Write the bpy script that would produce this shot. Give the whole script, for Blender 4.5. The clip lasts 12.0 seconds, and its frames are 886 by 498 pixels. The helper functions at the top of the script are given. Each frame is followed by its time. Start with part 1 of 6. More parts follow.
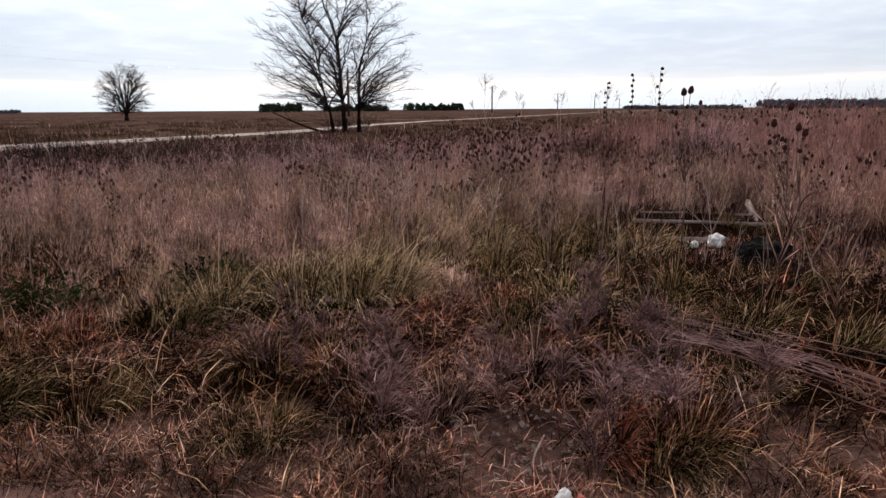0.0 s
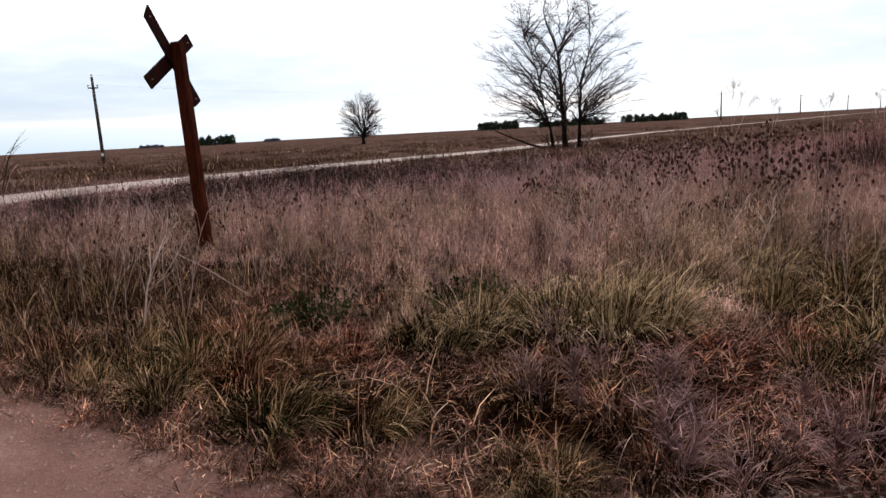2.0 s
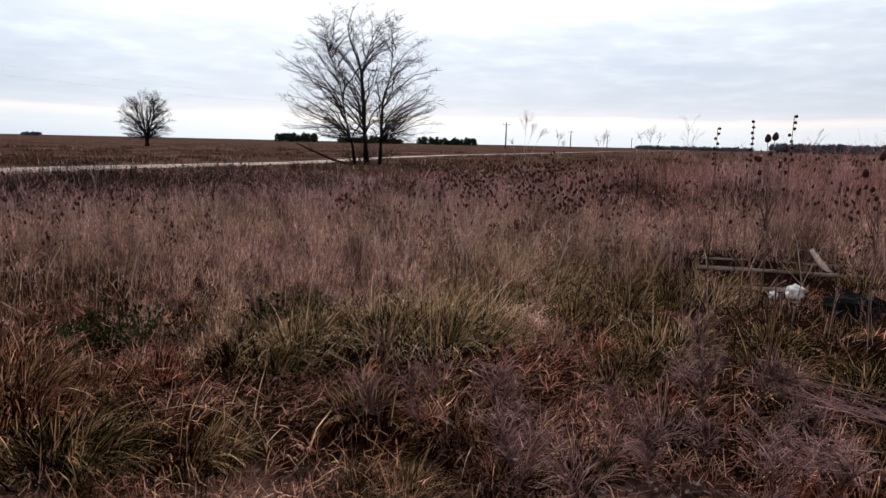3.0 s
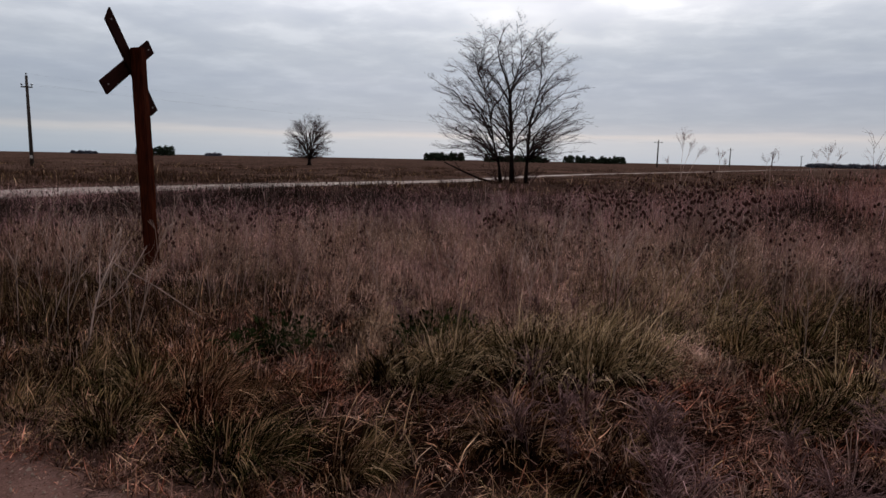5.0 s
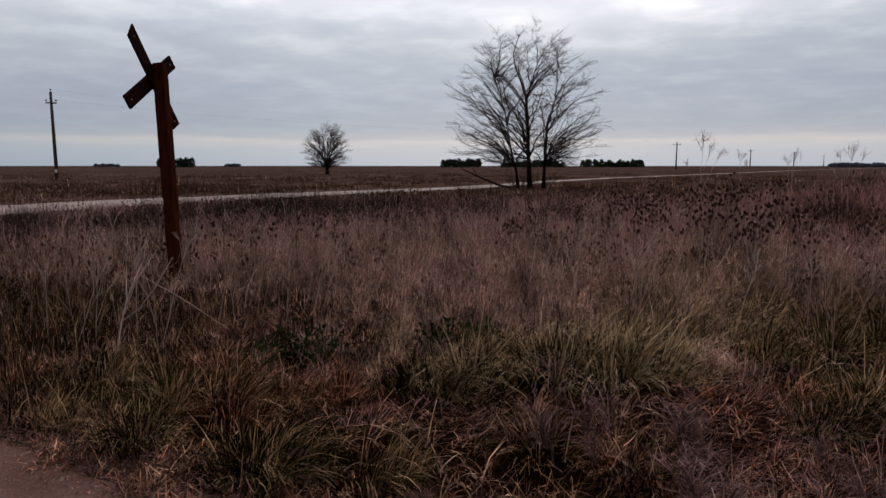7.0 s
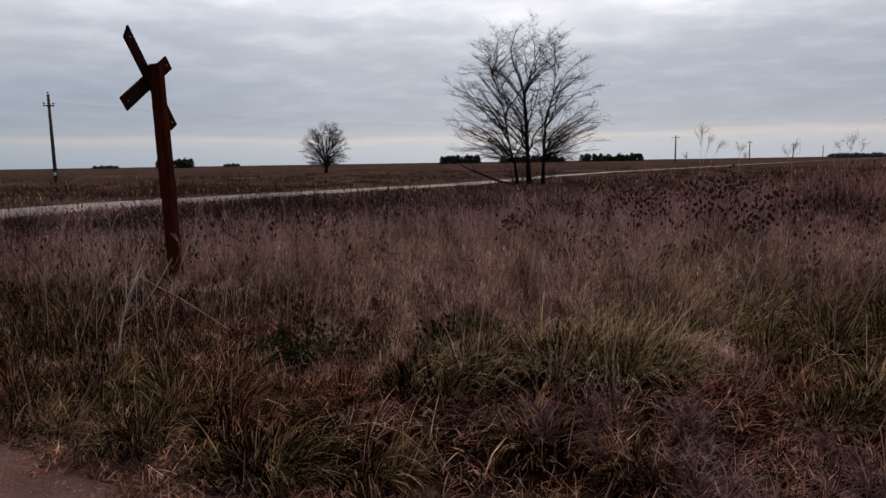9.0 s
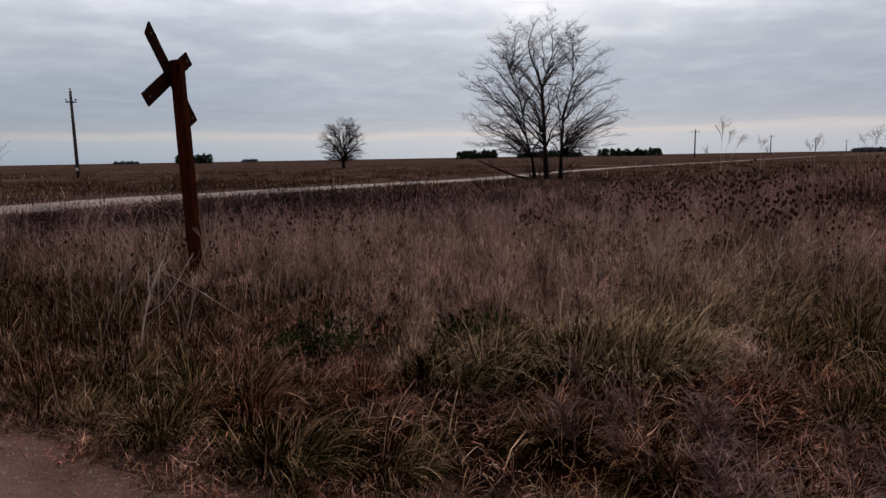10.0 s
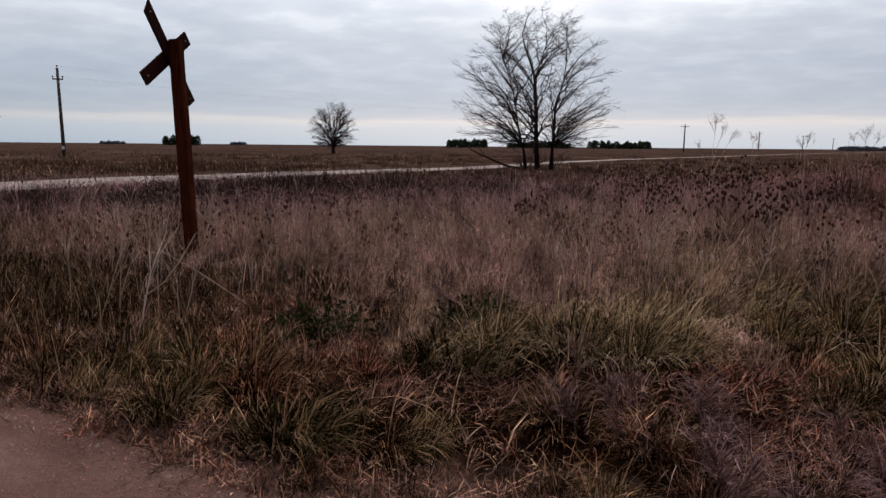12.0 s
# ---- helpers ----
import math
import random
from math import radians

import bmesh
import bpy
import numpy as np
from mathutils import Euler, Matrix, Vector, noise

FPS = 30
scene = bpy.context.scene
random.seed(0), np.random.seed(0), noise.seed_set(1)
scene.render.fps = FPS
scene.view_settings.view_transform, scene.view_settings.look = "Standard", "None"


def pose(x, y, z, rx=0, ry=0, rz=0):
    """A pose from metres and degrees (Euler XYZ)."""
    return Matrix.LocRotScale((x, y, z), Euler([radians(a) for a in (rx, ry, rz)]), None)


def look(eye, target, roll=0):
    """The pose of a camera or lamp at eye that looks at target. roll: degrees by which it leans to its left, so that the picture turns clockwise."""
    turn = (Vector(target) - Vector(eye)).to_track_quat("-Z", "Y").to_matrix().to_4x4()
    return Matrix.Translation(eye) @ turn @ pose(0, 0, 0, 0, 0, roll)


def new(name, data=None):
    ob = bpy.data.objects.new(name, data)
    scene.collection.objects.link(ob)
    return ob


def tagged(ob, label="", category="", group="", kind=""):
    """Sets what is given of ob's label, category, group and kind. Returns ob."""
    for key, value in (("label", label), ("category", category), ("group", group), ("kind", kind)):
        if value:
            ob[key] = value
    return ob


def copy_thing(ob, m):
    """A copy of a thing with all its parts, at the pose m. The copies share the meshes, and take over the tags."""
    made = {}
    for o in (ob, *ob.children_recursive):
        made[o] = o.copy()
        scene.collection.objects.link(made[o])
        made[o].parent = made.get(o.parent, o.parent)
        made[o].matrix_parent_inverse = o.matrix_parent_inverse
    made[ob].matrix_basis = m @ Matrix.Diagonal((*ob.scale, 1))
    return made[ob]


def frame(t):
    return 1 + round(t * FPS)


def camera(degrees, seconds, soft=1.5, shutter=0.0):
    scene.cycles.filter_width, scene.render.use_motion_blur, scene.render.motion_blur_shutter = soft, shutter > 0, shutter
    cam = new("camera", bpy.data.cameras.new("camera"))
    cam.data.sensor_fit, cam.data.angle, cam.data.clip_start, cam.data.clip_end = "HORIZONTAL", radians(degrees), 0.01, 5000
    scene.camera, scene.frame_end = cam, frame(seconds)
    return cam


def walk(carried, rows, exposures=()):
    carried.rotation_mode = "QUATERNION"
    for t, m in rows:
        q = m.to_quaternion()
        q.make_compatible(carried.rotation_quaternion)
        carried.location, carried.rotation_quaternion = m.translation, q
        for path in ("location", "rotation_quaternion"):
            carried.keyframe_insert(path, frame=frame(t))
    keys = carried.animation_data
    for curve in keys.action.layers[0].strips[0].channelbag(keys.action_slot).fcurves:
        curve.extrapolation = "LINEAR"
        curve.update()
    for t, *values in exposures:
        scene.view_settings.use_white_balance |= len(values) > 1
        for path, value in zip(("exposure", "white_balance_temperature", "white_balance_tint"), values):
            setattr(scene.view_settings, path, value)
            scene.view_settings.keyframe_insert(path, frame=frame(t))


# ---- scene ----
cam = camera(69.1, 12.0, soft=1.5)
PATH = [
    (0, (0.075, 0.06, 1.613), (0.06, 2.015, 1.188), -0.4),
    (0.5, (-0.02, 0.046, 1.633), (-0.09, 2.005, 1.236), 0.0),
    (1, (-0.19, 0.0, 1.643), (-0.379, 1.951, 1.248), 0.3),
    (1.2, (-0.23, -0.036, 1.638), (-0.501, 1.907, 1.251), 1.0),
    (1.5, (-0.299, 0.072, 1.637), (-0.735, 1.993, 1.295), 0.7),
    (1.8, (-0.317, 0.254, 1.632), (-0.955, 2.117, 1.281), -2.3),
    (2, (-0.353, 0.3, 1.635), (-1.011, 2.154, 1.275), -3.1),
    (2.2, (-0.41, 0.331, 1.631), (-0.964, 2.219, 1.271), -2.7),
    (2.5, (-0.493, 0.277, 1.635), (-0.682, 2.237, 1.287), -0.1),
    (2.8, (-0.563, 0.289, 1.662), (-0.586, 2.258, 1.311), 1.1),
    (3, (-0.607, 0.289, 1.649), (-0.65, 2.262, 1.325), 1.3),
    (3.2, (-0.592, 0.335, 1.646), (-0.837, 2.296, 1.339), -0.1),
    (3.5, (-0.63, 0.385, 1.638), (-0.969, 2.329, 1.31), -0.3),
    (3.7, (-0.637, 0.405, 1.632), (-0.986, 2.342, 1.28), 0.5),
    (5.5, (-0.687, 0.33, 1.666), (-1.2, 2.247, 1.418), 0.6),
    (6, (-0.685, 0.334, 1.668), (-1.209, 2.249, 1.425), 0.4),
    (6.5, (-0.69, 0.331, 1.669), (-1.195, 2.25, 1.422), 0.3),
    (7, (-0.692, 0.322, 1.67), (-1.229, 2.231, 1.413), -0.0),
    (7.2, (-0.69, 0.327, 1.671), (-1.24, 2.232, 1.408), -0.1),
    (9, (-0.689, 0.335, 1.67), (-1.227, 2.243, 1.403), -0.9),
    (9.5, (-0.708, 0.346, 1.663), (-1.27, 2.246, 1.389), -0.5),
    (10, (-0.705, 0.327, 1.666), (-1.292, 2.218, 1.385), -1.0),
    (10.5, (-0.722, 0.337, 1.659), (-1.269, 2.237, 1.357), -0.4),
    (11, (-0.752, 0.314, 1.652), (-1.321, 2.203, 1.325), 0.0),
    (11.5, (-0.788, 0.261, 1.659), (-1.357, 2.151, 1.338), -0.4),
    (12, (-0.795, 0.225, 1.655), (-1.344, 2.122, 1.338), 0.5),
]
walk(cam, [(t, look(eye, target, roll)) for t, eye, target, roll in PATH],
     exposures=[(0.0, 0.44, 6450, 11.5), (1.0, 0.42, 6450, 11.5), (1.5, 0.30, 6450, 11.5), (2.0, 0.64, 6450, 11.5), (2.5, 0.36, 6450, 12), (3.0, 0.34, 6450, 12), (3.5, 0.02, 6400, 12.5), (3.7, -0.05, 6400, 12.5), (5.5, -0.48, 6400, 14), (9.0, -0.49, 6400, 14), (10.5, -0.50, 6400, 14), (11.2, -0.24, 6400, 13.5), (12.0, -0.17, 6400, 13.5)])

# ---- world and sun ----
SUN_YAW, SUN_UP = 12.0, 30.0
rng = np.random.default_rng(7)


def nodes_of(tree):
    def add(kind, **values):
        n = tree.nodes.new(kind)
        for key, value in values.items():
            if key in n.inputs:
                n.inputs[key].default_value = value
        return n
    return add, tree.links.new


def ramp_of(add, stops, mode="LINEAR"):
    n = add("ShaderNodeValToRGB")
    n.color_ramp.interpolation = mode
    while len(n.color_ramp.elements) < len(stops):
        n.color_ramp.elements.new(0.5)
    for e, (at, c) in zip(n.color_ramp.elements, stops):
        e.position, e.color = at, (*c, 1)
    return n


def mixed(add, link, a, b, fac, blend="MIX"):
    n = add("ShaderNodeMix")
    n.data_type, n.blend_type = "RGBA", blend
    for socket, value in ((n.inputs[6], a), (n.inputs[7], b), (n.inputs[0], fac)):
        if isinstance(value, (int, float)):
            socket.default_value = value
        elif isinstance(value, tuple):
            socket.default_value = (*value, 1)
        else:
            link(value, socket)
    return n.outputs[2]


def maths(add, link, op, a, b=0.0, clamp=False):
    n = add("ShaderNodeMath")
    n.operation, n.use_clamp = op, clamp
    for socket, value in ((n.inputs[0], a), (n.inputs[1], b)):
        if isinstance(value, (int, float)):
            socket.default_value = value
        else:
            link(value, socket)
    return n.outputs[0]


def build_world():
    w = bpy.data.worlds.new("overcast_sky")
    scene.world = w
    w.use_nodes = True
    tree = w.node_tree
    tree.nodes.clear()
    add, link = nodes_of(tree)
    at = add("ShaderNodeTexCoord")
    split = add("ShaderNodeSeparateXYZ")
    link(at.outputs["Generated"], split.inputs[0])
    x, y, z = split.outputs
    up = maths(add, link, "MAXIMUM", z, 0.0)
    flat = maths(add, link, "ADD", up, 0.10)
    u, v = maths(add, link, "DIVIDE", x, flat), maths(add, link, "DIVIDE", y, flat)
    plane = add("ShaderNodeCombineXYZ")
    link(u, plane.inputs[0]), link(v, plane.inputs[1])
    # large sheets of cloud and the small puffs in them
    big = add("ShaderNodeTexNoise", Scale=0.55, Detail=4.0, Roughness=0.5, Distortion=0.2)
    small = add("ShaderNodeTexNoise", Scale=2.6, Detail=5.0, Roughness=0.55, Distortion=0.15)
    link(plane.outputs[0], big.inputs["Vector"]), link(plane.outputs[0], small.inputs["Vector"])
    base = ramp_of(add, [(0.0, (0.61, 0.665, 0.72)), (0.026, (0.69, 0.715, 0.74)), (0.037, (0.82, 0.775, 0.74)), (0.042, (0.64, 0.655, 0.685)), (0.060, (0.545, 0.592, 0.65)),
                         (0.110, (0.555, 0.608, 0.68)), (0.150, (0.655, 0.708, 0.76)), (0.185, (0.81, 0.858, 0.90)), (0.222, (1.10, 1.13, 1.16)), (0.4, (1.02, 1.04, 1.07)), (1.0, (1.25, 1.27, 1.30))])
    # the strip's edge wanders a little with the clouds
    shift = maths(add, link, "MULTIPLY", maths(add, link, "SUBTRACT", big.outputs["Fac"], 0.5), maths(add, link, "MULTIPLY", up, 0.55))
    link(maths(add, link, "ADD", up, shift), base.inputs[0])
    puffs = ramp_of(add, [(0.36, (0.86, 0.87, 0.90)), (0.5, (0.98, 0.98, 0.98)), (0.64, (1.22, 1.20, 1.17))])
    link(small.outputs["Fac"], puffs.inputs[0])
    sheets = ramp_of(add, [(0.35, (0.90, 0.92, 0.95)), (0.52, (1.0, 1.0, 1.0)), (0.7, (1.15, 1.12, 1.10))])
    link(big.outputs["Fac"], sheets.inputs[0])
    where = maths(add, link, "MULTIPLY", up, 5.0, True)
    col = mixed(add, link, base.outputs[0], puffs.outputs[0], maths(add, link, "MULTIPLY", where, 0.65), "MULTIPLY")
    col = mixed(add, link, col, sheets.outputs[0], maths(add, link, "MULTIPLY", where, 1.0, True), "MULTIPLY")
    # a heavier, bluer bank of cloud low down, away from the sun's side
    low = maths(add, link, "SUBTRACT", 1.0, maths(add, link, "MULTIPLY", up, 5.5, True), True)
    bank = maths(add, link, "MULTIPLY", maths(add, link, "SUBTRACT", -0.28, x), 1.9, True)
    col = mixed(add, link, col, (0.70, 0.78, 0.83), maths(add, link, "MULTIPLY", bank, low), "MULTIPLY")
    # an overcast sky is brighter on the sun's side
    side = maths(add, link, "ADD", 0.68, maths(add, link, "SUBTRACT", maths(add, link, "MULTIPLY", y, 0.40), maths(add, link, "MULTIPLY", x, 0.12)))
    away = add("ShaderNodeCombineXYZ")
    for k in range(3):
        link(side, away.inputs[k])
    col = mixed(add, link, col, away.outputs[0], 1.0, "MULTIPLY")
    sky = add("ShaderNodeTexSky")
    sky.sky_type, sky.sun_disc = "NISHITA", False
    sky.sun_elevation, sky.sun_rotation = radians(SUN_UP), radians(-SUN_YAW)
    blue = mixed(add, link, (0, 0, 0), sky.outputs[0], 0.05)
    both = mixed(add, link, col, blue, 0.06, "ADD")
    back = add("ShaderNodeBackground", Strength=1.0)
    out = add("ShaderNodeOutputWorld")
    link(both, back.inputs["Color"]), link(back.outputs[0], out.inputs[0])


build_world()
sun = new("sun", bpy.data.lights.new("sun", "SUN"))
sun.data.energy, sun.data.angle, sun.data.color = 1.5, radians(14), (1.0, 0.94, 0.87)
sun.matrix_world = look((0, 0, 60), Vector((0, 0, 60)) - Vector((-math.sin(radians(SUN_YAW)) * math.cos(radians(SUN_UP)), math.cos(radians(SUN_YAW)) * math.cos(radians(SUN_UP)), math.sin(radians(SUN_UP)))))


# ---- materials ----
def material(name, rough=0.85, gloss=0.03):
    m = bpy.data.materials.new(name)
    m.use_nodes = True
    tree = m.node_tree
    tree.nodes.clear()
    add, link = nodes_of(tree)
    out, bsdf = add("ShaderNodeOutputMaterial"), add("ShaderNodeBsdfPrincipled", Roughness=rough)
    bsdf.inputs["Specular IOR Level"].default_value = gloss
    link(bsdf.outputs[0], out.inputs[0])
    return m, add, link, bsdf, out


def noise_at(add, link, scale, detail=4.0, rough=0.55, where="Position", stretch=None):
    n = add("ShaderNodeTexNoise", Scale=scale, Detail=detail, Roughness=rough)
    if where == "Position":
        src = add("ShaderNodeNewGeometry").outputs["Position"]
    else:
        src = add("ShaderNodeTexCoord").outputs["Object"]
    if stretch:
        mp = add("ShaderNodeMapping", Scale=stretch)
        link(src, mp.inputs[0])
        src = mp.outputs[0]
    link(src, n.inputs["Vector"])
    return n.outputs["Fac"]


def bumped(add, link, bsdf, fac, strength, distance):
    b = add("ShaderNodeBump", Strength=strength, Distance=distance)
    link(fac, b.inputs["Height"]), link(b.outputs[0], bsdf.inputs["Normal"])


def grass_material(name, stops, patch=None, thin=0.08, scale=0.9, clumps=2.1, tufts=1.0, drift=1.0):
    """Blades: a tone of its own for each blade, drifting in patches over the ground, a little light passing through."""
    m, add, link, bsdf, out = material(name, 0.9)
    bsdf.inputs["Specular IOR Level"].default_value = 0.0
    geo = add("ShaderNodeNewGeometry")
    tone = ramp_of(add, [(at, (r * 1.08, g * 0.97, b * 0.97)) for at, (r, g, b) in stops])
    link(geo.outputs["Random Per Island"], tone.inputs[0])
    col = tone.outputs[0]
    if patch:
        where = ramp_of(add, [(0.42, (0, 0, 0)), (0.6, (1, 1, 1))])
        link(noise_at(add, link, scale, 3.0), where.inputs[0])
        part_of = maths(add, link, "MULTIPLY", where.outputs[0], 0.75)
        other = ramp_of(add, patch)
        link(geo.outputs["Random Per Island"], other.inputs[0])
        col = mixed(add, link, col, other.outputs[0], part_of)
    # clump and tuft tones drift by noise, their dark ends standing in for shade
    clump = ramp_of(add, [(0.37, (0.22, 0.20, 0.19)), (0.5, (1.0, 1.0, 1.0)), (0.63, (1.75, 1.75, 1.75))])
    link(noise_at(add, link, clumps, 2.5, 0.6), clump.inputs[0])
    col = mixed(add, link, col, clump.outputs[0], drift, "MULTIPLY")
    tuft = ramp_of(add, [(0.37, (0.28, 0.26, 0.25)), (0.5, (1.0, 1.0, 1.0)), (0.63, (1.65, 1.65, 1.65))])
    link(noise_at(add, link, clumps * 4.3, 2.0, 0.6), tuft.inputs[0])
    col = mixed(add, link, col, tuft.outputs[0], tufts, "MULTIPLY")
    link(col, bsdf.inputs["Base Color"])
    through_blade = add("ShaderNodeBsdfTranslucent")
    link(col, through_blade.inputs["Color"])
    both = add("ShaderNodeMixShader", Fac=thin)
    link(bsdf.outputs[0], both.inputs[1]), link(through_blade.outputs[0], both.inputs[2]), link(both.outputs[0], out.inputs[0])
    return m


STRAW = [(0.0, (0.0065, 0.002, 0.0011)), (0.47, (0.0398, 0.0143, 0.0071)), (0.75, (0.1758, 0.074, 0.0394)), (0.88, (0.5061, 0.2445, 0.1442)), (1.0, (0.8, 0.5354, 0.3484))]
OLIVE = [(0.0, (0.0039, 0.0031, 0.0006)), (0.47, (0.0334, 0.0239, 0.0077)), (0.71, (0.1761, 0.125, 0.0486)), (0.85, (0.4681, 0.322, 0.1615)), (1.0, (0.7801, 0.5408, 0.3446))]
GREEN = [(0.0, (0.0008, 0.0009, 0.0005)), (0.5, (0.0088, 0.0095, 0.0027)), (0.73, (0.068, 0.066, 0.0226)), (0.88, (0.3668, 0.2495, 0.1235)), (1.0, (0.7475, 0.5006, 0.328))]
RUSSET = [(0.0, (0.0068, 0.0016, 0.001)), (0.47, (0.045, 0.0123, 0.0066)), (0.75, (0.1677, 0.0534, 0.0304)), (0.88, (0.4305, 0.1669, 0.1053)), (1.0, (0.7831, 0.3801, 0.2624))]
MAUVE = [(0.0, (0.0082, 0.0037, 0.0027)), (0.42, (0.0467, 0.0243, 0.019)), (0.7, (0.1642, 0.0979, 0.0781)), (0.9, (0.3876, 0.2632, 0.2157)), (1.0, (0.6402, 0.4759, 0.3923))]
TAN = [(0.0, (0.2399, 0.1505, 0.1212)), (0.35, (0.4012, 0.2495, 0.1991)), (0.7, (0.5858, 0.3834, 0.3142)), (1.0, (0.7511, 0.5625, 0.4745))]
PINK = [(0.0, (0.2916, 0.1739, 0.1774)), (0.4, (0.3944, 0.2372, 0.2432)), (0.75, (0.5015, 0.3168, 0.3247)), (1.0, (0.6789, 0.47, 0.4804))]
BELT_RED = [(0.0, (0.1716, 0.0785, 0.0614)), (0.4, (0.2468, 0.1138, 0.0879)), (0.75, (0.3324, 0.1618, 0.1273)), (1.0, (0.4695, 0.2582, 0.2057))]
BELT_TAN = [(0.0, (0.152, 0.1025, 0.062)), (0.4, (0.2418, 0.1609, 0.0965)), (0.75, (0.353, 0.2432, 0.1534)), (1.0, (0.5154, 0.3805, 0.2666))]
# straw tones taken down to black, for the shade low in the grass
SHADE_STRAW = [(0.0, (0.0014, 0.0007, 0.0003)), (0.55, (0.008, 0.0035, 0.0018)), (0.82, (0.030, 0.0142, 0.0088)), (1.0, (0.14, 0.08, 0.055))]
BRUSH = [(0.0, (0.006, 0.005, 0.004)), (0.6, (0.024, 0.019, 0.014)), (1.0, (0.08, 0.064, 0.05))]
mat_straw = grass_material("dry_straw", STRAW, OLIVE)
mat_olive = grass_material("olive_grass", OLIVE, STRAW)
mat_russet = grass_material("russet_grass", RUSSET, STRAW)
mat_tan = grass_material("tan_meadow_grass", TAN, BELT_TAN, scale=0.6, tufts=0.7)
mat_pink = grass_material("pinkish_meadow_grass", PINK, MAUVE, scale=0.5, clumps=0.9, tufts=0.5)
mat_belt_red = grass_material("reddish_belt_grass", BELT_RED, PINK, scale=0.4, clumps=0.9, tufts=0.5)
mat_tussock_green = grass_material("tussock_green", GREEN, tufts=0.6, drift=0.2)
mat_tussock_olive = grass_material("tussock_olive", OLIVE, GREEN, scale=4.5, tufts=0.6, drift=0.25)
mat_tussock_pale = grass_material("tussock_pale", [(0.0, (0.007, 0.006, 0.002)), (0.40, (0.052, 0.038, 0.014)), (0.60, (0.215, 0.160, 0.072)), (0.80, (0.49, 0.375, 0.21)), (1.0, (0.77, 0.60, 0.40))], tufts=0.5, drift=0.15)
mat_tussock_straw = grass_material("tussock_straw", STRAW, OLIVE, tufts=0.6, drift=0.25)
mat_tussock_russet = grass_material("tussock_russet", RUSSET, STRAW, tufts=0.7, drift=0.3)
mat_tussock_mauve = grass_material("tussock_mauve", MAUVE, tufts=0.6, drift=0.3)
mat_litter = grass_material("pale_litter", [(0.0, (0.04, 0.021, 0.015)), (0.5, (0.19, 0.112, 0.078)), (1.0, (0.50, 0.335, 0.25))], MAUVE, tufts=0.7, drift=0.5)
mat_belt_tan = grass_material("tan_belt_grass", BELT_TAN, TAN, scale=0.5, clumps=1.1, tufts=0.6)
mat_brown = grass_material("brown_meadow_grass", [(0.0, (0.024, 0.012, 0.007)), (0.5, (0.088, 0.047, 0.026)), (0.85, (0.175, 0.100, 0.058)), (1.0, (0.34, 0.225, 0.145))], OLIVE, scale=0.7, clumps=1.4, tufts=0.7, drift=0.7)
mat_curl = grass_material("curled_straw", STRAW, MAUVE)
mat_pinkstraw = grass_material("pinkish_straw", [(0.0, (0.05, 0.021, 0.015)), (0.5, (0.215, 0.112, 0.086)), (1.0, (0.46, 0.29, 0.235))], tufts=0.6, drift=0.35)
mat_shade_straw = grass_material("shade_straw", SHADE_STRAW)
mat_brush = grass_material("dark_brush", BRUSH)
# dead blades near black, so tussock feet get their shade as colour
mat_shade_thatch = grass_material("tussock_shade_thatch", [(0.0, (0.002, 0.001, 0.0005)), (0.7, (0.009, 0.005, 0.003)), (1.0, (0.032, 0.017, 0.010))], tufts=0.3, drift=0.3)
mat_low = grass_material("low_brown_brush", [(0.0, (0.040, 0.024, 0.018)), (1.0, (0.115, 0.072, 0.054))], tufts=0.3, drift=0.4)
mat_mauve = grass_material("grey_mauve_weed", MAUVE)
mat_pale = grass_material("bleached_stalk", [(0.0, (0.31, 0.24, 0.205)), (1.0, (0.54, 0.445, 0.385))], thin=0.1, tufts=0.2, drift=0.2)
mat_leaf = grass_material("green_leaf", [(0.0, (0.007, 0.013, 0.004)), (1.0, (0.028, 0.041, 0.014))], thin=0.15, tufts=0.5)
mat_far = grass_material("far_grass", [(0.0, (0.062, 0.032, 0.024)), (0.5, (0.118, 0.065, 0.049)), (1.0, (0.195, 0.115, 0.09))], [(0.0, (0.055, 0.040, 0.022)), (1.0, (0.15, 0.108, 0.062))], scale=0.05, clumps=0.12, tufts=0.3)


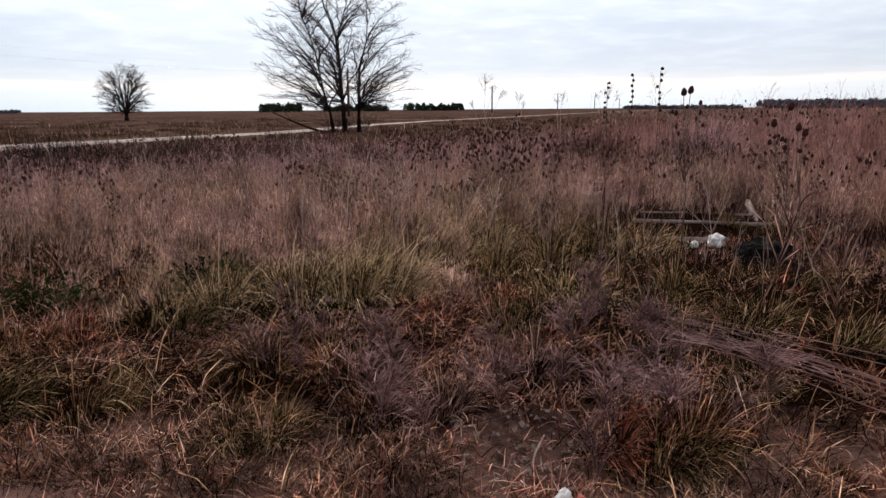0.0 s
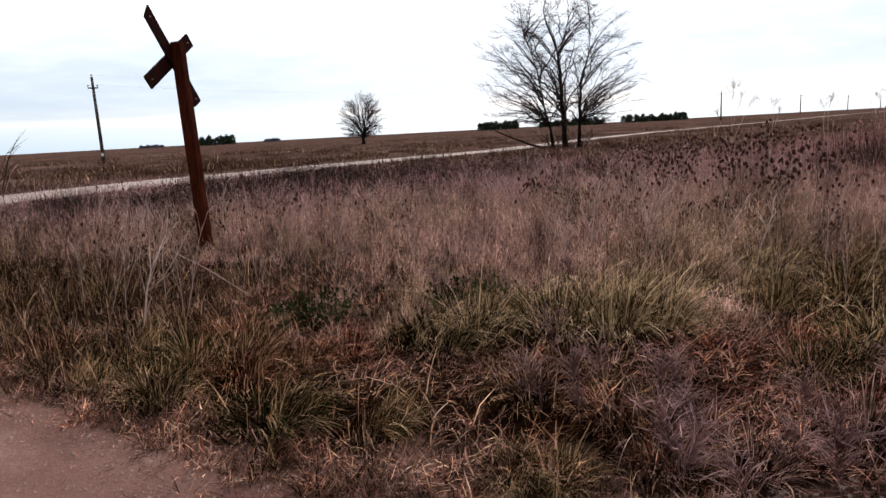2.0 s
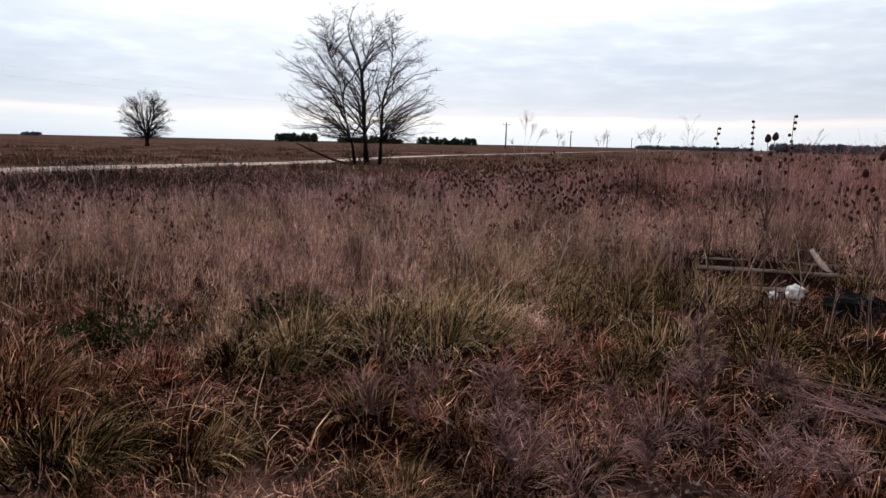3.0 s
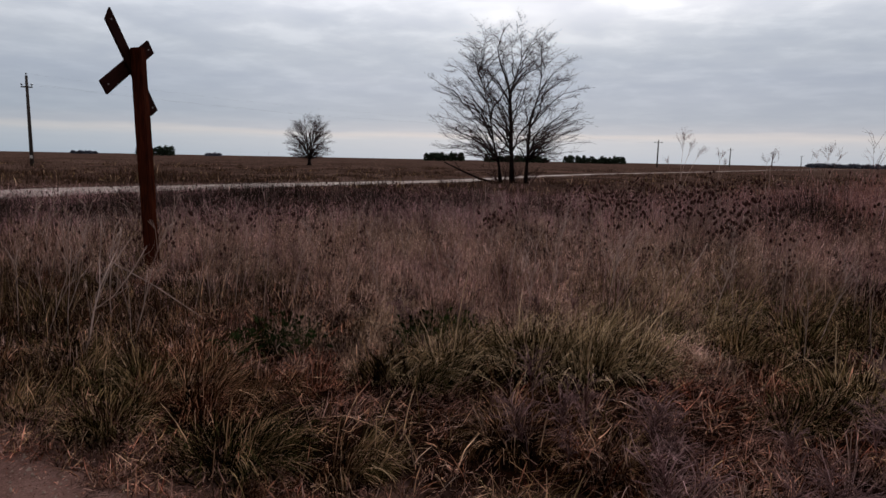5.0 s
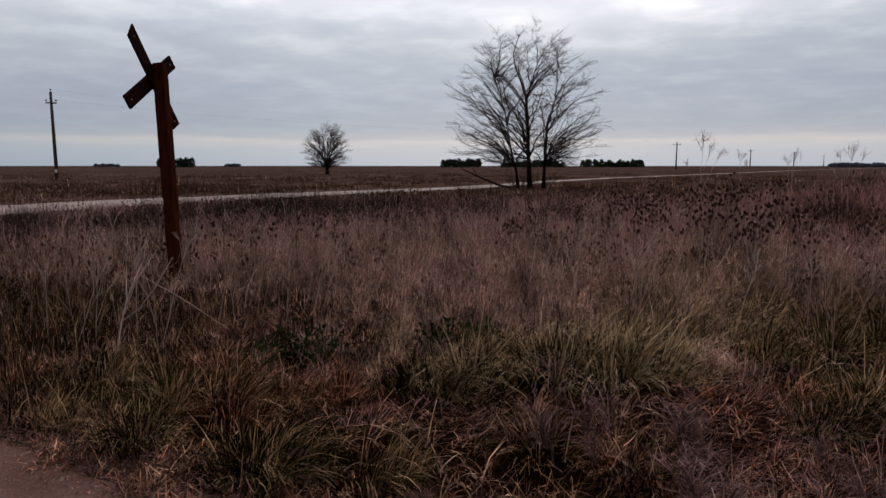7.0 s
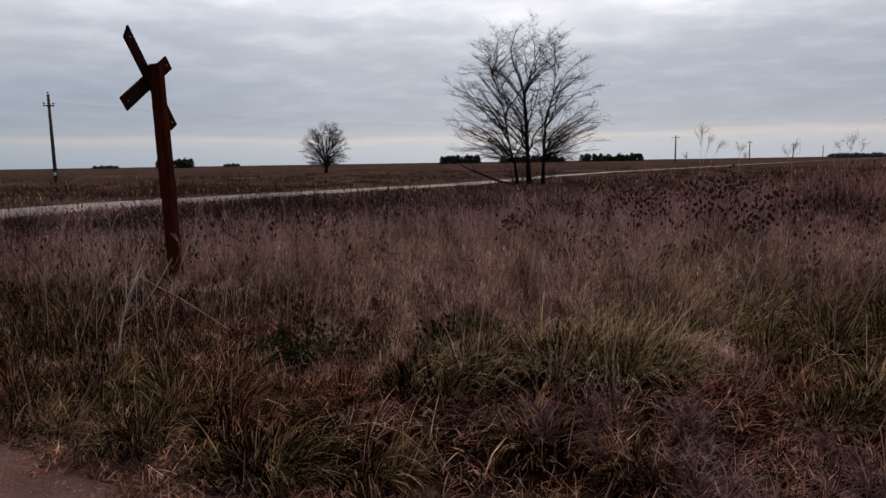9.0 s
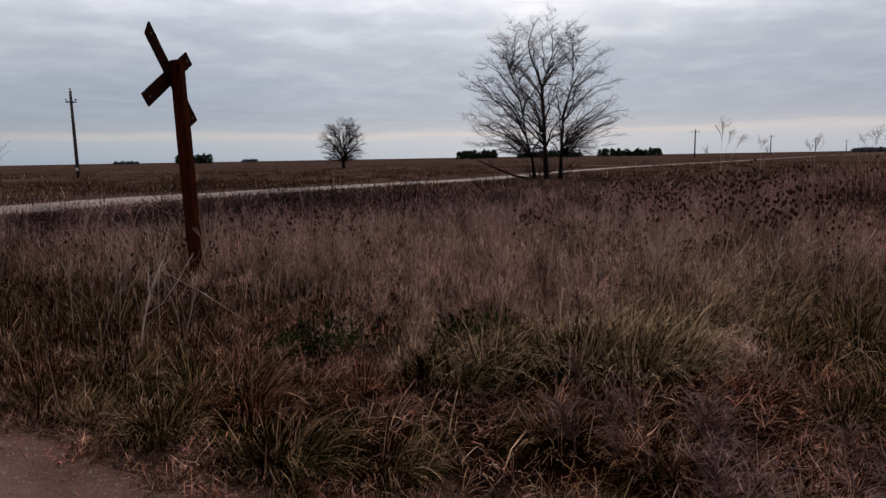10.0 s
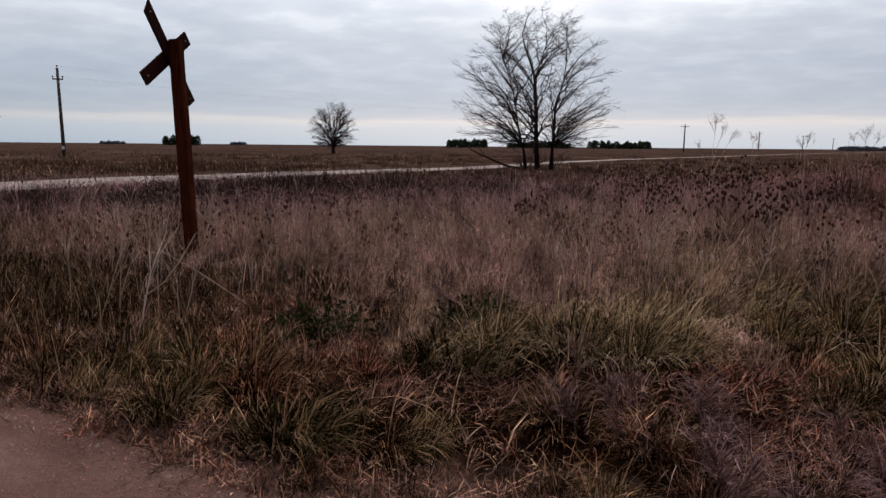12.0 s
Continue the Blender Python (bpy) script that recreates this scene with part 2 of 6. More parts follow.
def build_ground_material():
    m, add, link, bsdf, out = material("thatch_soil_and_gap_shade", 0.95)
    bsdf.inputs["Specular IOR Level"].default_value = 0.0
    # near-black thatch carries the shade of the gaps between clumps
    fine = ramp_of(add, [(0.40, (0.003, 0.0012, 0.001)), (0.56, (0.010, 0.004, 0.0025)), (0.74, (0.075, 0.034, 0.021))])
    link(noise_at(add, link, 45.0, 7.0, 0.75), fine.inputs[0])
    wide = ramp_of(add, [(0.40, (0.060, 0.034, 0.027)), (0.5, (0.105, 0.061, 0.048)), (0.60, (0.17, 0.105, 0.085))])
    link(noise_at(add, link, 0.06, 8.0, 0.68), wide.inputs[0])
    far = noise_at(add, link, 0.006, 3.0)
    green = mixed(add, link, wide.outputs[0], (0.066, 0.042, 0.028), maths(add, link, "MULTIPLY", far, 0.4))
    # close to the track the thatch shows, blackened for gap shade, far off only the grass that covers it
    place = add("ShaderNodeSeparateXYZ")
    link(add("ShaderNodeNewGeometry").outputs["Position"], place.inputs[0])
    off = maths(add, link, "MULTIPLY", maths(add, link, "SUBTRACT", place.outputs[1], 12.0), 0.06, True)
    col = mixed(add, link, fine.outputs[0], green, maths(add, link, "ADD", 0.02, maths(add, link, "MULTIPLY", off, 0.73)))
    # trampled soil along the track
    soil = ramp_of(add, [(0.35, (0.105, 0.056, 0.045)), (0.65, (0.225, 0.128, 0.106))])
    link(noise_at(add, link, 14.0, 6.0, 0.7), soil.inputs[0])
    wider = maths(add, link, "MULTIPLY", maths(add, link, "MAXIMUM", maths(add, link, "SUBTRACT", -3.0, place.outputs[0]), 0.0), 0.2)
    near = maths(add, link, "MULTIPLY", maths(add, link, "SUBTRACT", maths(add, link, "ADD", 3.4, wider), place.outputs[1]), 2.2)
    edge = maths(add, link, "ADD", near, maths(add, link, "MULTIPLY", maths(add, link, "SUBTRACT", noise_at(add, link, 2.6, 5.0, 0.65), 0.5), 3.0), True)
    link(mixed(add, link, col, soil.outputs[0], edge), bsdf.inputs["Base Color"])
    bumped(add, link, bsdf, noise_at(add, link, 14.0, 8.0, 0.7), 1.0, 0.06)
    return m


def build_dirt_material(name, dark, mid, light, scale):
    m, add, link, bsdf, out = material(name, 0.95)
    tone = ramp_of(add, [(0.3, dark), (0.5, mid), (0.72, light)])
    link(noise_at(add, link, scale, 7.0, 0.65), tone.inputs[0])
    grit = ramp_of(add, [(0.45, (0.72, 0.70, 0.68)), (0.62, (1.12, 1.1, 1.08))])
    link(noise_at(add, link, 70.0, 3.0, 0.7), grit.inputs[0])
    link(mixed(add, link, tone.outputs[0], grit.outputs[0], 0.7, "MULTIPLY"), bsdf.inputs["Base Color"])
    bumped(add, link, bsdf, noise_at(add, link, 22.0, 8.0, 0.7), 0.7, 0.03)
    return m


def plain_material(name, a, b, scale, rough=0.85, stretch=None, bump=0.4, depth=0.01, gloss=0.03):
    m, add, link, bsdf, out = material(name, rough, gloss)
    tone = ramp_of(add, [(0.3, a), (0.7, b)])
    fac = noise_at(add, link, scale, 6.0, 0.65, "Object", stretch)
    link(fac, tone.inputs[0]), link(tone.outputs[0], bsdf.inputs["Base Color"])
    bumped(add, link, bsdf, fac, bump, depth)
    return m


mat_ground = build_ground_material()
mat_dirt = build_dirt_material("pinkish_dirt", (0.135, 0.071, 0.059), (0.188, 0.102, 0.085), (0.265, 0.157, 0.134), 1.6)
mat_road = build_dirt_material("pale_dirt", (0.33, 0.265, 0.24), (0.45, 0.37, 0.34), (0.55, 0.47, 0.43), 0.4)
mat_sleeper = plain_material("stained_sleeper_wood", (0.008, 0.002, 0.001), (0.085, 0.018, 0.007), 5.0, 0.8, (6.0, 6.0, 0.7), 0.7, 0.012)
mat_arm = plain_material("stained_plank_wood", (0.012, 0.004, 0.003), (0.035, 0.012, 0.009), 6.0, 0.8, (1.0, 5.0, 5.0), 0.5, 0.006)
mat_bark = plain_material("grey_brown_bark", (0.008, 0.006, 0.005), (0.028, 0.020, 0.018), 9.0, 0.9, (1.0, 1.0, 0.3), 0.8, 0.03)
mat_fine = grass_material("fine_mauve_weed", [(0.0, (0.10, 0.058, 0.057)), (0.6, (0.205, 0.130, 0.127)), (1.0, (0.38, 0.265, 0.255))], tufts=0.5, drift=0.4)
mat_twig = plain_material("reddish_twig", (0.026, 0.013, 0.012), (0.062, 0.034, 0.030), 3.0, 0.85, None, 0.0)
mat_pole = plain_material("weathered_pole_wood", (0.05, 0.042, 0.038), (0.10, 0.086, 0.076), 4.0, 0.85, (4.0, 4.0, 0.3), 0.3)
mat_concrete = plain_material("weathered_concrete", (0.175, 0.128, 0.115), (0.37, 0.29, 0.265), 9.0, 0.9, None, 0.5, 0.006)
mat_post = plain_material("bleached_post_wood", (0.24, 0.185, 0.17), (0.42, 0.345, 0.32), 9.0, 0.9, (5.0, 1.0, 5.0), 0.5, 0.006)
mat_porcelain = plain_material("dark_porcelain", (0.02, 0.015, 0.013), (0.05, 0.04, 0.035), 6.0, 0.3, gloss=0.3)
mat_white = plain_material("white_plastic", (0.56, 0.54, 0.53), (0.76, 0.74, 0.72), 9.0, 0.5, None, 0.3, gloss=0.3)
mat_red = plain_material("red_print", (0.40, 0.08, 0.07), (0.52, 0.14, 0.11), 9.0, 0.5, None, 0.3, gloss=0.3)
mat_black = plain_material("black_plastic", (0.004, 0.004, 0.004), (0.012, 0.011, 0.011), 5.0, 0.95, None, 0.6, 0.02)
mat_head = plain_material("dark_seed_head", (0.022, 0.009, 0.008), (0.070, 0.030, 0.025), 60.0, 0.95, None, 0.9, 0.01)
mat_wood = plain_material("grey_driftwood", (0.20, 0.155, 0.13), (0.34, 0.28, 0.235), 8.0, 0.9, (1.0, 6.0, 6.0), 0.5)
mat_grove = plain_material("dark_foliage", (0.018, 0.03, 0.018), (0.045, 0.062, 0.035), 0.6, 0.9, None, 0.0)
mat_rust = plain_material("dull_rust", (0.22, 0.18, 0.17), (0.36, 0.31, 0.30), 30.0, 0.7)
mat_stem = plain_material("brown_stem", (0.10, 0.062, 0.050), (0.19, 0.125, 0.103), 20.0, 0.9, None, 0.0)
# distance haze put into the base colour as a lighter blue-grey
mat_hazed_hedge = plain_material("hazed_far_hedge", (0.11, 0.12, 0.155), (0.17, 0.18, 0.225), 0.3, 0.9, None, 0.0)
mat_chip = plain_material("grey_bark_litter", (0.10, 0.07, 0.06), (0.25, 0.185, 0.16), 12.0, 0.95, None, 0.4)


# ---- mesh helpers ----
def part(name, bm, mat, parent=None, label=""):
    me = bpy.data.meshes.new(name)
    bm.to_mesh(me)
    bm.free()
    me.materials.append(mat)
    ob = new(name, me)
    if parent is not None:
        ob.parent = parent
    return tagged(ob, label)


def mesh_of(name, verts, tris, mat, smooth=False):
    """A mesh from arrays of places and triangles."""
    me = bpy.data.meshes.new(name)
    verts, tris = np.asarray(verts, np.float32), np.asarray(tris, np.int32)
    me.vertices.add(len(verts))
    me.vertices.foreach_set("co", verts.ravel())
    me.loops.add(tris.size)
    me.loops.foreach_set("vertex_index", tris.ravel())
    me.polygons.add(len(tris))
    me.polygons.foreach_set("loop_start", np.arange(0, tris.size, 3, dtype=np.int32))
    me.polygons.foreach_set("loop_total", np.full(len(tris), 3, np.int32))
    if smooth:
        me.polygons.foreach_set("use_smooth", np.ones(len(tris), bool))
    me.materials.append(mat)
    me.update(calc_edges=True)
    return me


def terrain(x, y):
    """Height of the ground: a verge with a low hump, a bank where the railway ran, and an open plain."""
    x, y = np.asarray(x, float), np.asarray(y, float)
    z = -0.10 + 0.17 * np.exp(-(((x + 0.5) / 1.7) ** 2 + ((y - 4.4) / 1.5) ** 2))
    z = z + 0.75 * np.exp(-(((x - 10) / 7.0) ** 2 + ((y - 18) / 9.0) ** 2))
    z = z + 0.10 * np.exp(-(((x - 0) / 14.0) ** 2 + ((y - 13) / 6.0) ** 2))
    near = np.exp(-((x / 40) ** 2 + (y / 40) ** 2))
    z = z + near * (0.03 * np.sin(1.7 * x + 0.6 * y) * np.cos(1.1 * y - 0.4 * x) + 0.015 * np.sin(4.1 * x - 2.3 * y + 1.0))
    return z


def blades(name, pos, h, w, az, lean, bend, segs, mat):
    """Tapered, bent blades: pos (n, 3), height, width, the way they lean, how far, and how much the tip droops."""
    n = len(pos)
    face = az + np.pi / 2 + rng.normal(0, 0.7, n)
    ahead = np.stack([np.cos(az), np.sin(az), np.zeros(n)], 1)
    side = np.stack([np.cos(face), np.sin(face), np.zeros(n)], 1)
    rows, c = [], pos.astype(float).copy()
    for k in range(segs + 1):
        t = k / segs
        if k:
            turn = lean + bend * (k - 0.5) / segs
            c = c + ahead * (np.sin(turn) * h / segs)[:, None]
            c[:, 2] += np.cos(turn) * h / segs
        if k < segs:
            half = side * (w * (1 - 0.7 * t) / 2)[:, None]
            rows += [c - half, c + half]
        else:
            rows += [c]
    per = 2 * segs + 1
    verts = np.stack(rows, 1).reshape(-1, 3)
    one = []
    for k in range(segs - 1):
        a = 2 * k
        one += [(a, a + 1, a + 3), (a, a + 3, a + 2)]
    one += [(2 * segs - 2, 2 * segs - 1, 2 * segs)]
    tris = (np.arange(n)[:, None, None] * per + np.array(one)[None]).reshape(-1, 3)
    return mesh_of(name, verts, tris, mat)


def on_ground(x, y, dz=0.0):
    return np.stack([x, y, terrain(x, y) + dz], 1)


def tubes(name, chains, sides, mat, smooth=True):
    """Tapered tubes along chains of (place, radius)."""
    verts, tris, at = [], [], 0
    ring = [(math.cos(2 * math.pi * k / sides), math.sin(2 * math.pi * k / sides)) for k in range(sides)]
    for chain in chains:
        pts = np.array([p for p, _ in chain], float)
        d = np.gradient(pts, axis=0)
        d /= np.linalg.norm(d, axis=1, keepdims=True) + 1e-9
        ref = np.array((0.31, 0.95, 0.05)) if abs(d[0][2]) > 0.7 else np.array((0.05, 0.1, 1.0))
        a = np.cross(d, ref)
        a /= np.linalg.norm(a, axis=1, keepdims=True) + 1e-9
        b = np.cross(d, a)
        for p, (_, r), u, v in zip(pts, chain, a, b):
            verts += [p + r * (c * u + s * v) for c, s in ring]
        for k in range(len(chain) - 1):
            for j in range(sides):
                p0, p1 = at + k * sides + j, at + k * sides + (j + 1) % sides
                tris += [(p0, p1, p1 + sides), (p0, p1 + sides, p0 + sides)]
        end = at + (len(chain) - 1) * sides
        for j in range(1, sides - 1):
            tris += [(at, at + j + 1, at + j), (end, end + j, end + j + 1)]
        at += len(chain) * sides
    return mesh_of(name, verts, tris, mat, smooth)


def box(bm, size, m=None, bevel=0.0):
    made = bmesh.ops.create_cube(bm, size=1.0, matrix=(m or Matrix()) @ Matrix.Diagonal((*size, 1)))
    if bevel:
        edges = list({e for v in made["verts"] for e in v.link_edges})
        bmesh.ops.bevel(bm, geom=edges, offset=bevel, segments=2, affect="EDGES")
    return made


# ---- ground, track and road ----
def build_ground():
    k, n = 8.2, 230
    s = np.linspace(-1, 1, n)
    line = 3500 * np.sinh(k * s) / np.sinh(k)
    gx, gy = np.meshgrid(line - 0.5, line + 6.0, indexing="ij")
    verts = np.stack([gx, gy, terrain(gx, gy)], -1).reshape(-1, 3)
    i, j = np.meshgrid(np.arange(n - 1), np.arange(n - 1), indexing="ij")
    a = (i * n + j).ravel()
    tris = np.concatenate([np.stack([a, a + n, a + n + 1], 1), np.stack([a, a + n + 1, a + 1], 1)])
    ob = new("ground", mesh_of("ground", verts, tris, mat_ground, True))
    tagged(ob, "open plain of brown thatch and dry soil, gap shade painted into the verge", "ground", kind="structure")


def track_edge(x):
    """The grass side of the track on which the walk goes."""
    x = np.asarray(x, float)
    edge = 2.98 + 0.2 * np.clip(-3 - x, 0, 3) - 0.5 / (1 + np.exp(-(x + 1.5) * 2.2)) - 0.35 / (1 + np.exp(-(x - 1.0) * 3))
    for k, f in enumerate((0.9, 1.7, 2.9, 4.7, 7.9, 12.7, 21.1, 33.0)):
        edge = edge + 0.075 / (1 + 0.45 * k) * np.sin(f * x * (1 + 0.13 * np.sin(0.7 * x + k)) + 1.9 * k)
    return edge


def strip(name, left, right, across, lift, mat):
    left, right = np.asarray(left, float), np.asarray(right, float)
    n = len(left)
    t = np.linspace(0, 1, across)[None, :, None]
    xy = left[:, None] * (1 - t) + right[:, None] * t
    z = terrain(xy[..., 0], xy[..., 1]) + lift * np.sin(np.pi * np.linspace(0.02, 0.98, across))[None, :] ** 0.5
    verts = np.concatenate([xy, z[..., None]], -1).reshape(-1, 3)
    i, j = np.meshgrid(np.arange(n - 1), np.arange(across - 1), indexing="ij")
    a = (i * across + j).ravel()
    tris = np.concatenate([np.stack([a, a + 1, a + across + 1], 1), np.stack([a, a + across + 1, a + across], 1)])
    return new(name, mesh_of(name, verts, tris, mat, True))


def smooth_line(points, step):
    pts = np.array(points, float)
    d = np.r_[0, np.cumsum(np.linalg.norm(np.diff(pts, axis=0), axis=1))]
    s = np.arange(0, d[-1], step)
    x, y = np.interp(s, d, pts[:, 0]), np.interp(s, d, pts[:, 1])
    for _ in range(6):
        x[1:-1], y[1:-1] = (x[:-2] + 2 * x[1:-1] + x[2:]) / 4, (y[:-2] + 2 * y[1:-1] + y[2:]) / 4
    return np.stack([x, y], 1)


ROAD = [(-26.0, -60.0), (-26.0, 0.0), (-25.0, 21.2), (-23.4, 28.4), (-19.6, 37.0), (-12.6, 52.0), (-8.8, 75.0), (-3.0, 95.0), (18.0, 150.0), (60.0, 265.0), (150.0, 480.0), (320.0, 900.0)]


def build_ways():
    xs = np.arange(-24, 26, 0.12)
    left = np.stack([xs, track_edge(xs)], 1)
    right = np.stack([xs, -3.2 + 0.2 * np.sin(xs * 0.8)], 1)
    tagged(strip("dirt_track", left, right, 40, 0.012, mat_dirt), "pinkish bare dirt track beside the grass verge", "track", kind="structure")
    mid = smooth_line(ROAD, 1.5)
    d = np.gradient(mid, axis=0)
    d /= np.linalg.norm(d, axis=1, keepdims=True)
    side = np.stack([-d[:, 1], d[:, 0]], 1)
    wob = 0.25 * np.sin(np.arange(len(mid)) * 0.9)[:, None]
    half = np.interp(mid[:, 1], [0, 25, 45, 60, 120], [3.0, 2.6, 1.9, 1.4, 0.7])[:, None]
    tagged(strip("dirt_road", mid + side * (half + wob), mid - side * (half - wob), 8, 0.05, mat_road), "pale dirt road curving away across the plain", "road", kind="structure")
    return mid


build_ground()
road_mid = build_ways()


def off_road(x, y):
    d = np.min(np.hypot(x[:, None] - road_mid[None, ::2, 0], y[:, None] - road_mid[None, ::2, 1]), axis=1)
    return d


# ---- crossing sign ----
def build_sign():
    base = new("crossing_sign")
    base.location = (-7.09, 8.29, float(terrain(-7.09, 8.29)))
    tagged(base, "weathered dark brown timber crossbuck sign on a sleeper post", "sign")
    bm = bmesh.new()
    box(bm, (0.18, 0.13, 3.50), pose(0.022, 0, 1.44, 0, -1.7, 0), 0.012)
    bmesh.ops.subdivide_edges(bm, edges=[e for e in bm.edges if e.calc_length() > 2], cuts=24)
    for v in bm.verts:
        v.co += Vector((noise.noise(v.co * 2.1), noise.noise(v.co * 2.1 + Vector((9, 0, 0))), 0)) * 0.012
    part("post", bm, mat_sleeper, base, "reddish brown sleeper wood, worn edges")

    def plank(y0, z0, y1, z1, width, x, cut=0.0):
        length = math.hypot(y1 - y0, z1 - z0)
        turn = math.degrees(math.atan2(z1 - z0, y1 - y0))
        m = pose(x, (y0 + y1) / 2 - 8.29, (z0 + z1) / 2 - base.location.z, 0, 0, 90) @ pose(0, 0, 0, 0, -turn, 0)
        b = bmesh.new()
        box(b, (length, 0.035, width), None, 0.005)
        for v in b.verts:
            if v.co.x < 0:
                v.co.x += cut * v.co.z
        ob = part("arm", b, mat_arm, base)
        ob.matrix_local = m
        for end in (-1, 1):
            b = bmesh.new()
            bmesh.ops.create_cone(b, cap_ends=True, segments=10, radius1=0.013, radius2=0.009, depth=0.016, matrix=pose(end * (length / 2 - 0.09), -0.022, 0, 90, 0, 0))
            part("bolt", b, mat_rust, ob, "dull rusty bolt head")
    plank(7.86, 3.50, 8.70, 2.25, 0.17, -0.13, -0.55)
    plank(7.765, 2.52, 8.735, 3.205, 0.205, -0.17)


build_sign()


# ---- trees ----
def bow(a, c, e, n):
    t = np.linspace(0, 1, n)[:, None]
    return (1 - t) ** 2 * np.array(a) + 2 * t * (1 - t) * np.array(c) + t * t * np.array(e)


def unit(v):
    return v / (np.linalg.norm(v) + 1e-9)


def twig(r, out, p, d, length, radius, level, thin):
    """A crooked twig that turns outward and a little up at its end, with finer ones along it, into out by level."""
    n = 5 if level else 4
    d = unit(np.array(d, float))
    flat = unit(np.array([d[0], d[1], 0.30]))
    pts = [np.array(p, float)]
    for k in range(n):
        d = unit(d + r.normal(0, 0.15, 3) + 0.12 * flat)
        pts.append(pts[-1] + d * length / n)
    out.setdefault(level, []).append([(q, max(radius * (1 - 0.8 * k / n), thin)) for k, q in enumerate(pts)])
    if not level:
        return
    side = r.choice((-1, 1))
    for k in range(1, n + 1):
        for _ in range(2 if r.uniform() < 0.15 else 1):
            way = unit(pts[k] - pts[k - 1])
            u = unit(np.cross(way, (0.1, 0.2, 0.97)))
            v = np.cross(u, way)
            side = -side
            turn = way + side * r.uniform(0.4, 1.0) * u + r.normal(0.05, 0.4) * v
            twig(r, out, pts[k - 1] + (pts[k] - pts[k - 1]) * r.uniform(), turn, length * r.uniform(0.36, 0.74), max(radius * 0.5, thin), level - 1, thin)


def crown_limbs(r, out, stems, envelope, count, low, high, thick, thin, rise, step, twig_len, mix):
    """Limbs that climb out of the stems and bend over towards the crown's outline, and the twigs along them.
    envelope(z, side): how far the crown reaches at height z on the side -1 to 1 of x."""
    for k in range(count):
        f = (k + 0.5) / count
        ez = low + (high - low) * (f ** 0.92)
        az = 2.39996 * k + r.normal(0, 0.25)
        reach = envelope(ez, math.cos(az)) * r.uniform(0.72, 0.98)
        e = np.array([math.cos(az) * reach, math.sin(az) * reach * 0.9, ez])
        gap = [np.linalg.norm(stem[len(stem) // 2][:2] * 1.6 - e[:2]) + r.uniform(0, mix) + max(0.0, 0.2 * stem[-1][2] + stem[0][2] - ez) for stem in stems]
        stem = stems[int(np.argmin(gap))]
        z0 = min(max(ez - rise * np.hypot(*(e[:2] - stem[2][:2])) - r.uniform(0.2, 1.2), stem[-1][2] * 0.20), stem[-1][2] * 0.98)
        a = np.array([np.interp(z0, stem[:, 2], stem[:, c]) for c in range(3)])
        length = np.linalg.norm(e - a)
        c = a + np.array([0.42 * (e[0] - a[0]), 0.42 * (e[1] - a[1]), 0.58 * (e[2] - a[2]) + 0.06 * length])
        n = max(6, int(length / step))
        wander = np.cumsum(r.normal(0, 0.20 * step, (n - 1, 3)), axis=0)
        pts = bow(a, c, e, n) + np.r_[np.zeros((1, 3)), wander]
        wide = thick * length ** 0.6
        out.setdefault(3, []).append([(p, max(wide * (1 - 0.9 * j / n), thin)) for j, p in enumerate(pts)])
        side = r.choice((-1, 1))
        for j in range(max(1, n // 5), n):
            f = j / n
            way = unit(pts[j] - pts[j - 1])
            u = unit(np.cross(way, (0.1, 0.2, 0.97)))
            v = np.cross(u, way)
            side = -side
            d = way + side * r.uniform(0.4, 0.95) * u + r.normal(0.10, 0.45) * v
            twig(r, out, pts[j], d, twig_len * r.uniform(0.6, 1.25) * (1.15 - 0.5 * f), max(wide * 0.42 * (1 - 0.6 * f), thin * 1.4), 2 if r.uniform() < 0.16 else 1, thin)
        twig(r, out, pts[-1], pts[-1] - pts[-2], twig_len * 0.7, thin * 1.5, 1, thin)


def tree_parts(base, out, trunks, twig_from):
    for chain in trunks:
        new("trunk", tubes("trunk", [chain], 9, mat_bark)).parent = base
    for chain in out.get(twig_from, []):
        new("limb", tubes("limb", [chain], 6, mat_bark)).parent = base
    fine = [c for depth in (2, 1) for c in out.get(depth, [])]
    tagged(new("inner_crown", tubes("inner_crown", fine, 4, mat_twig)), kind="stuff").parent = base
    tagged(new("crown", tubes("crown", out[0], 3, mat_twig)), kind="stuff").parent = base


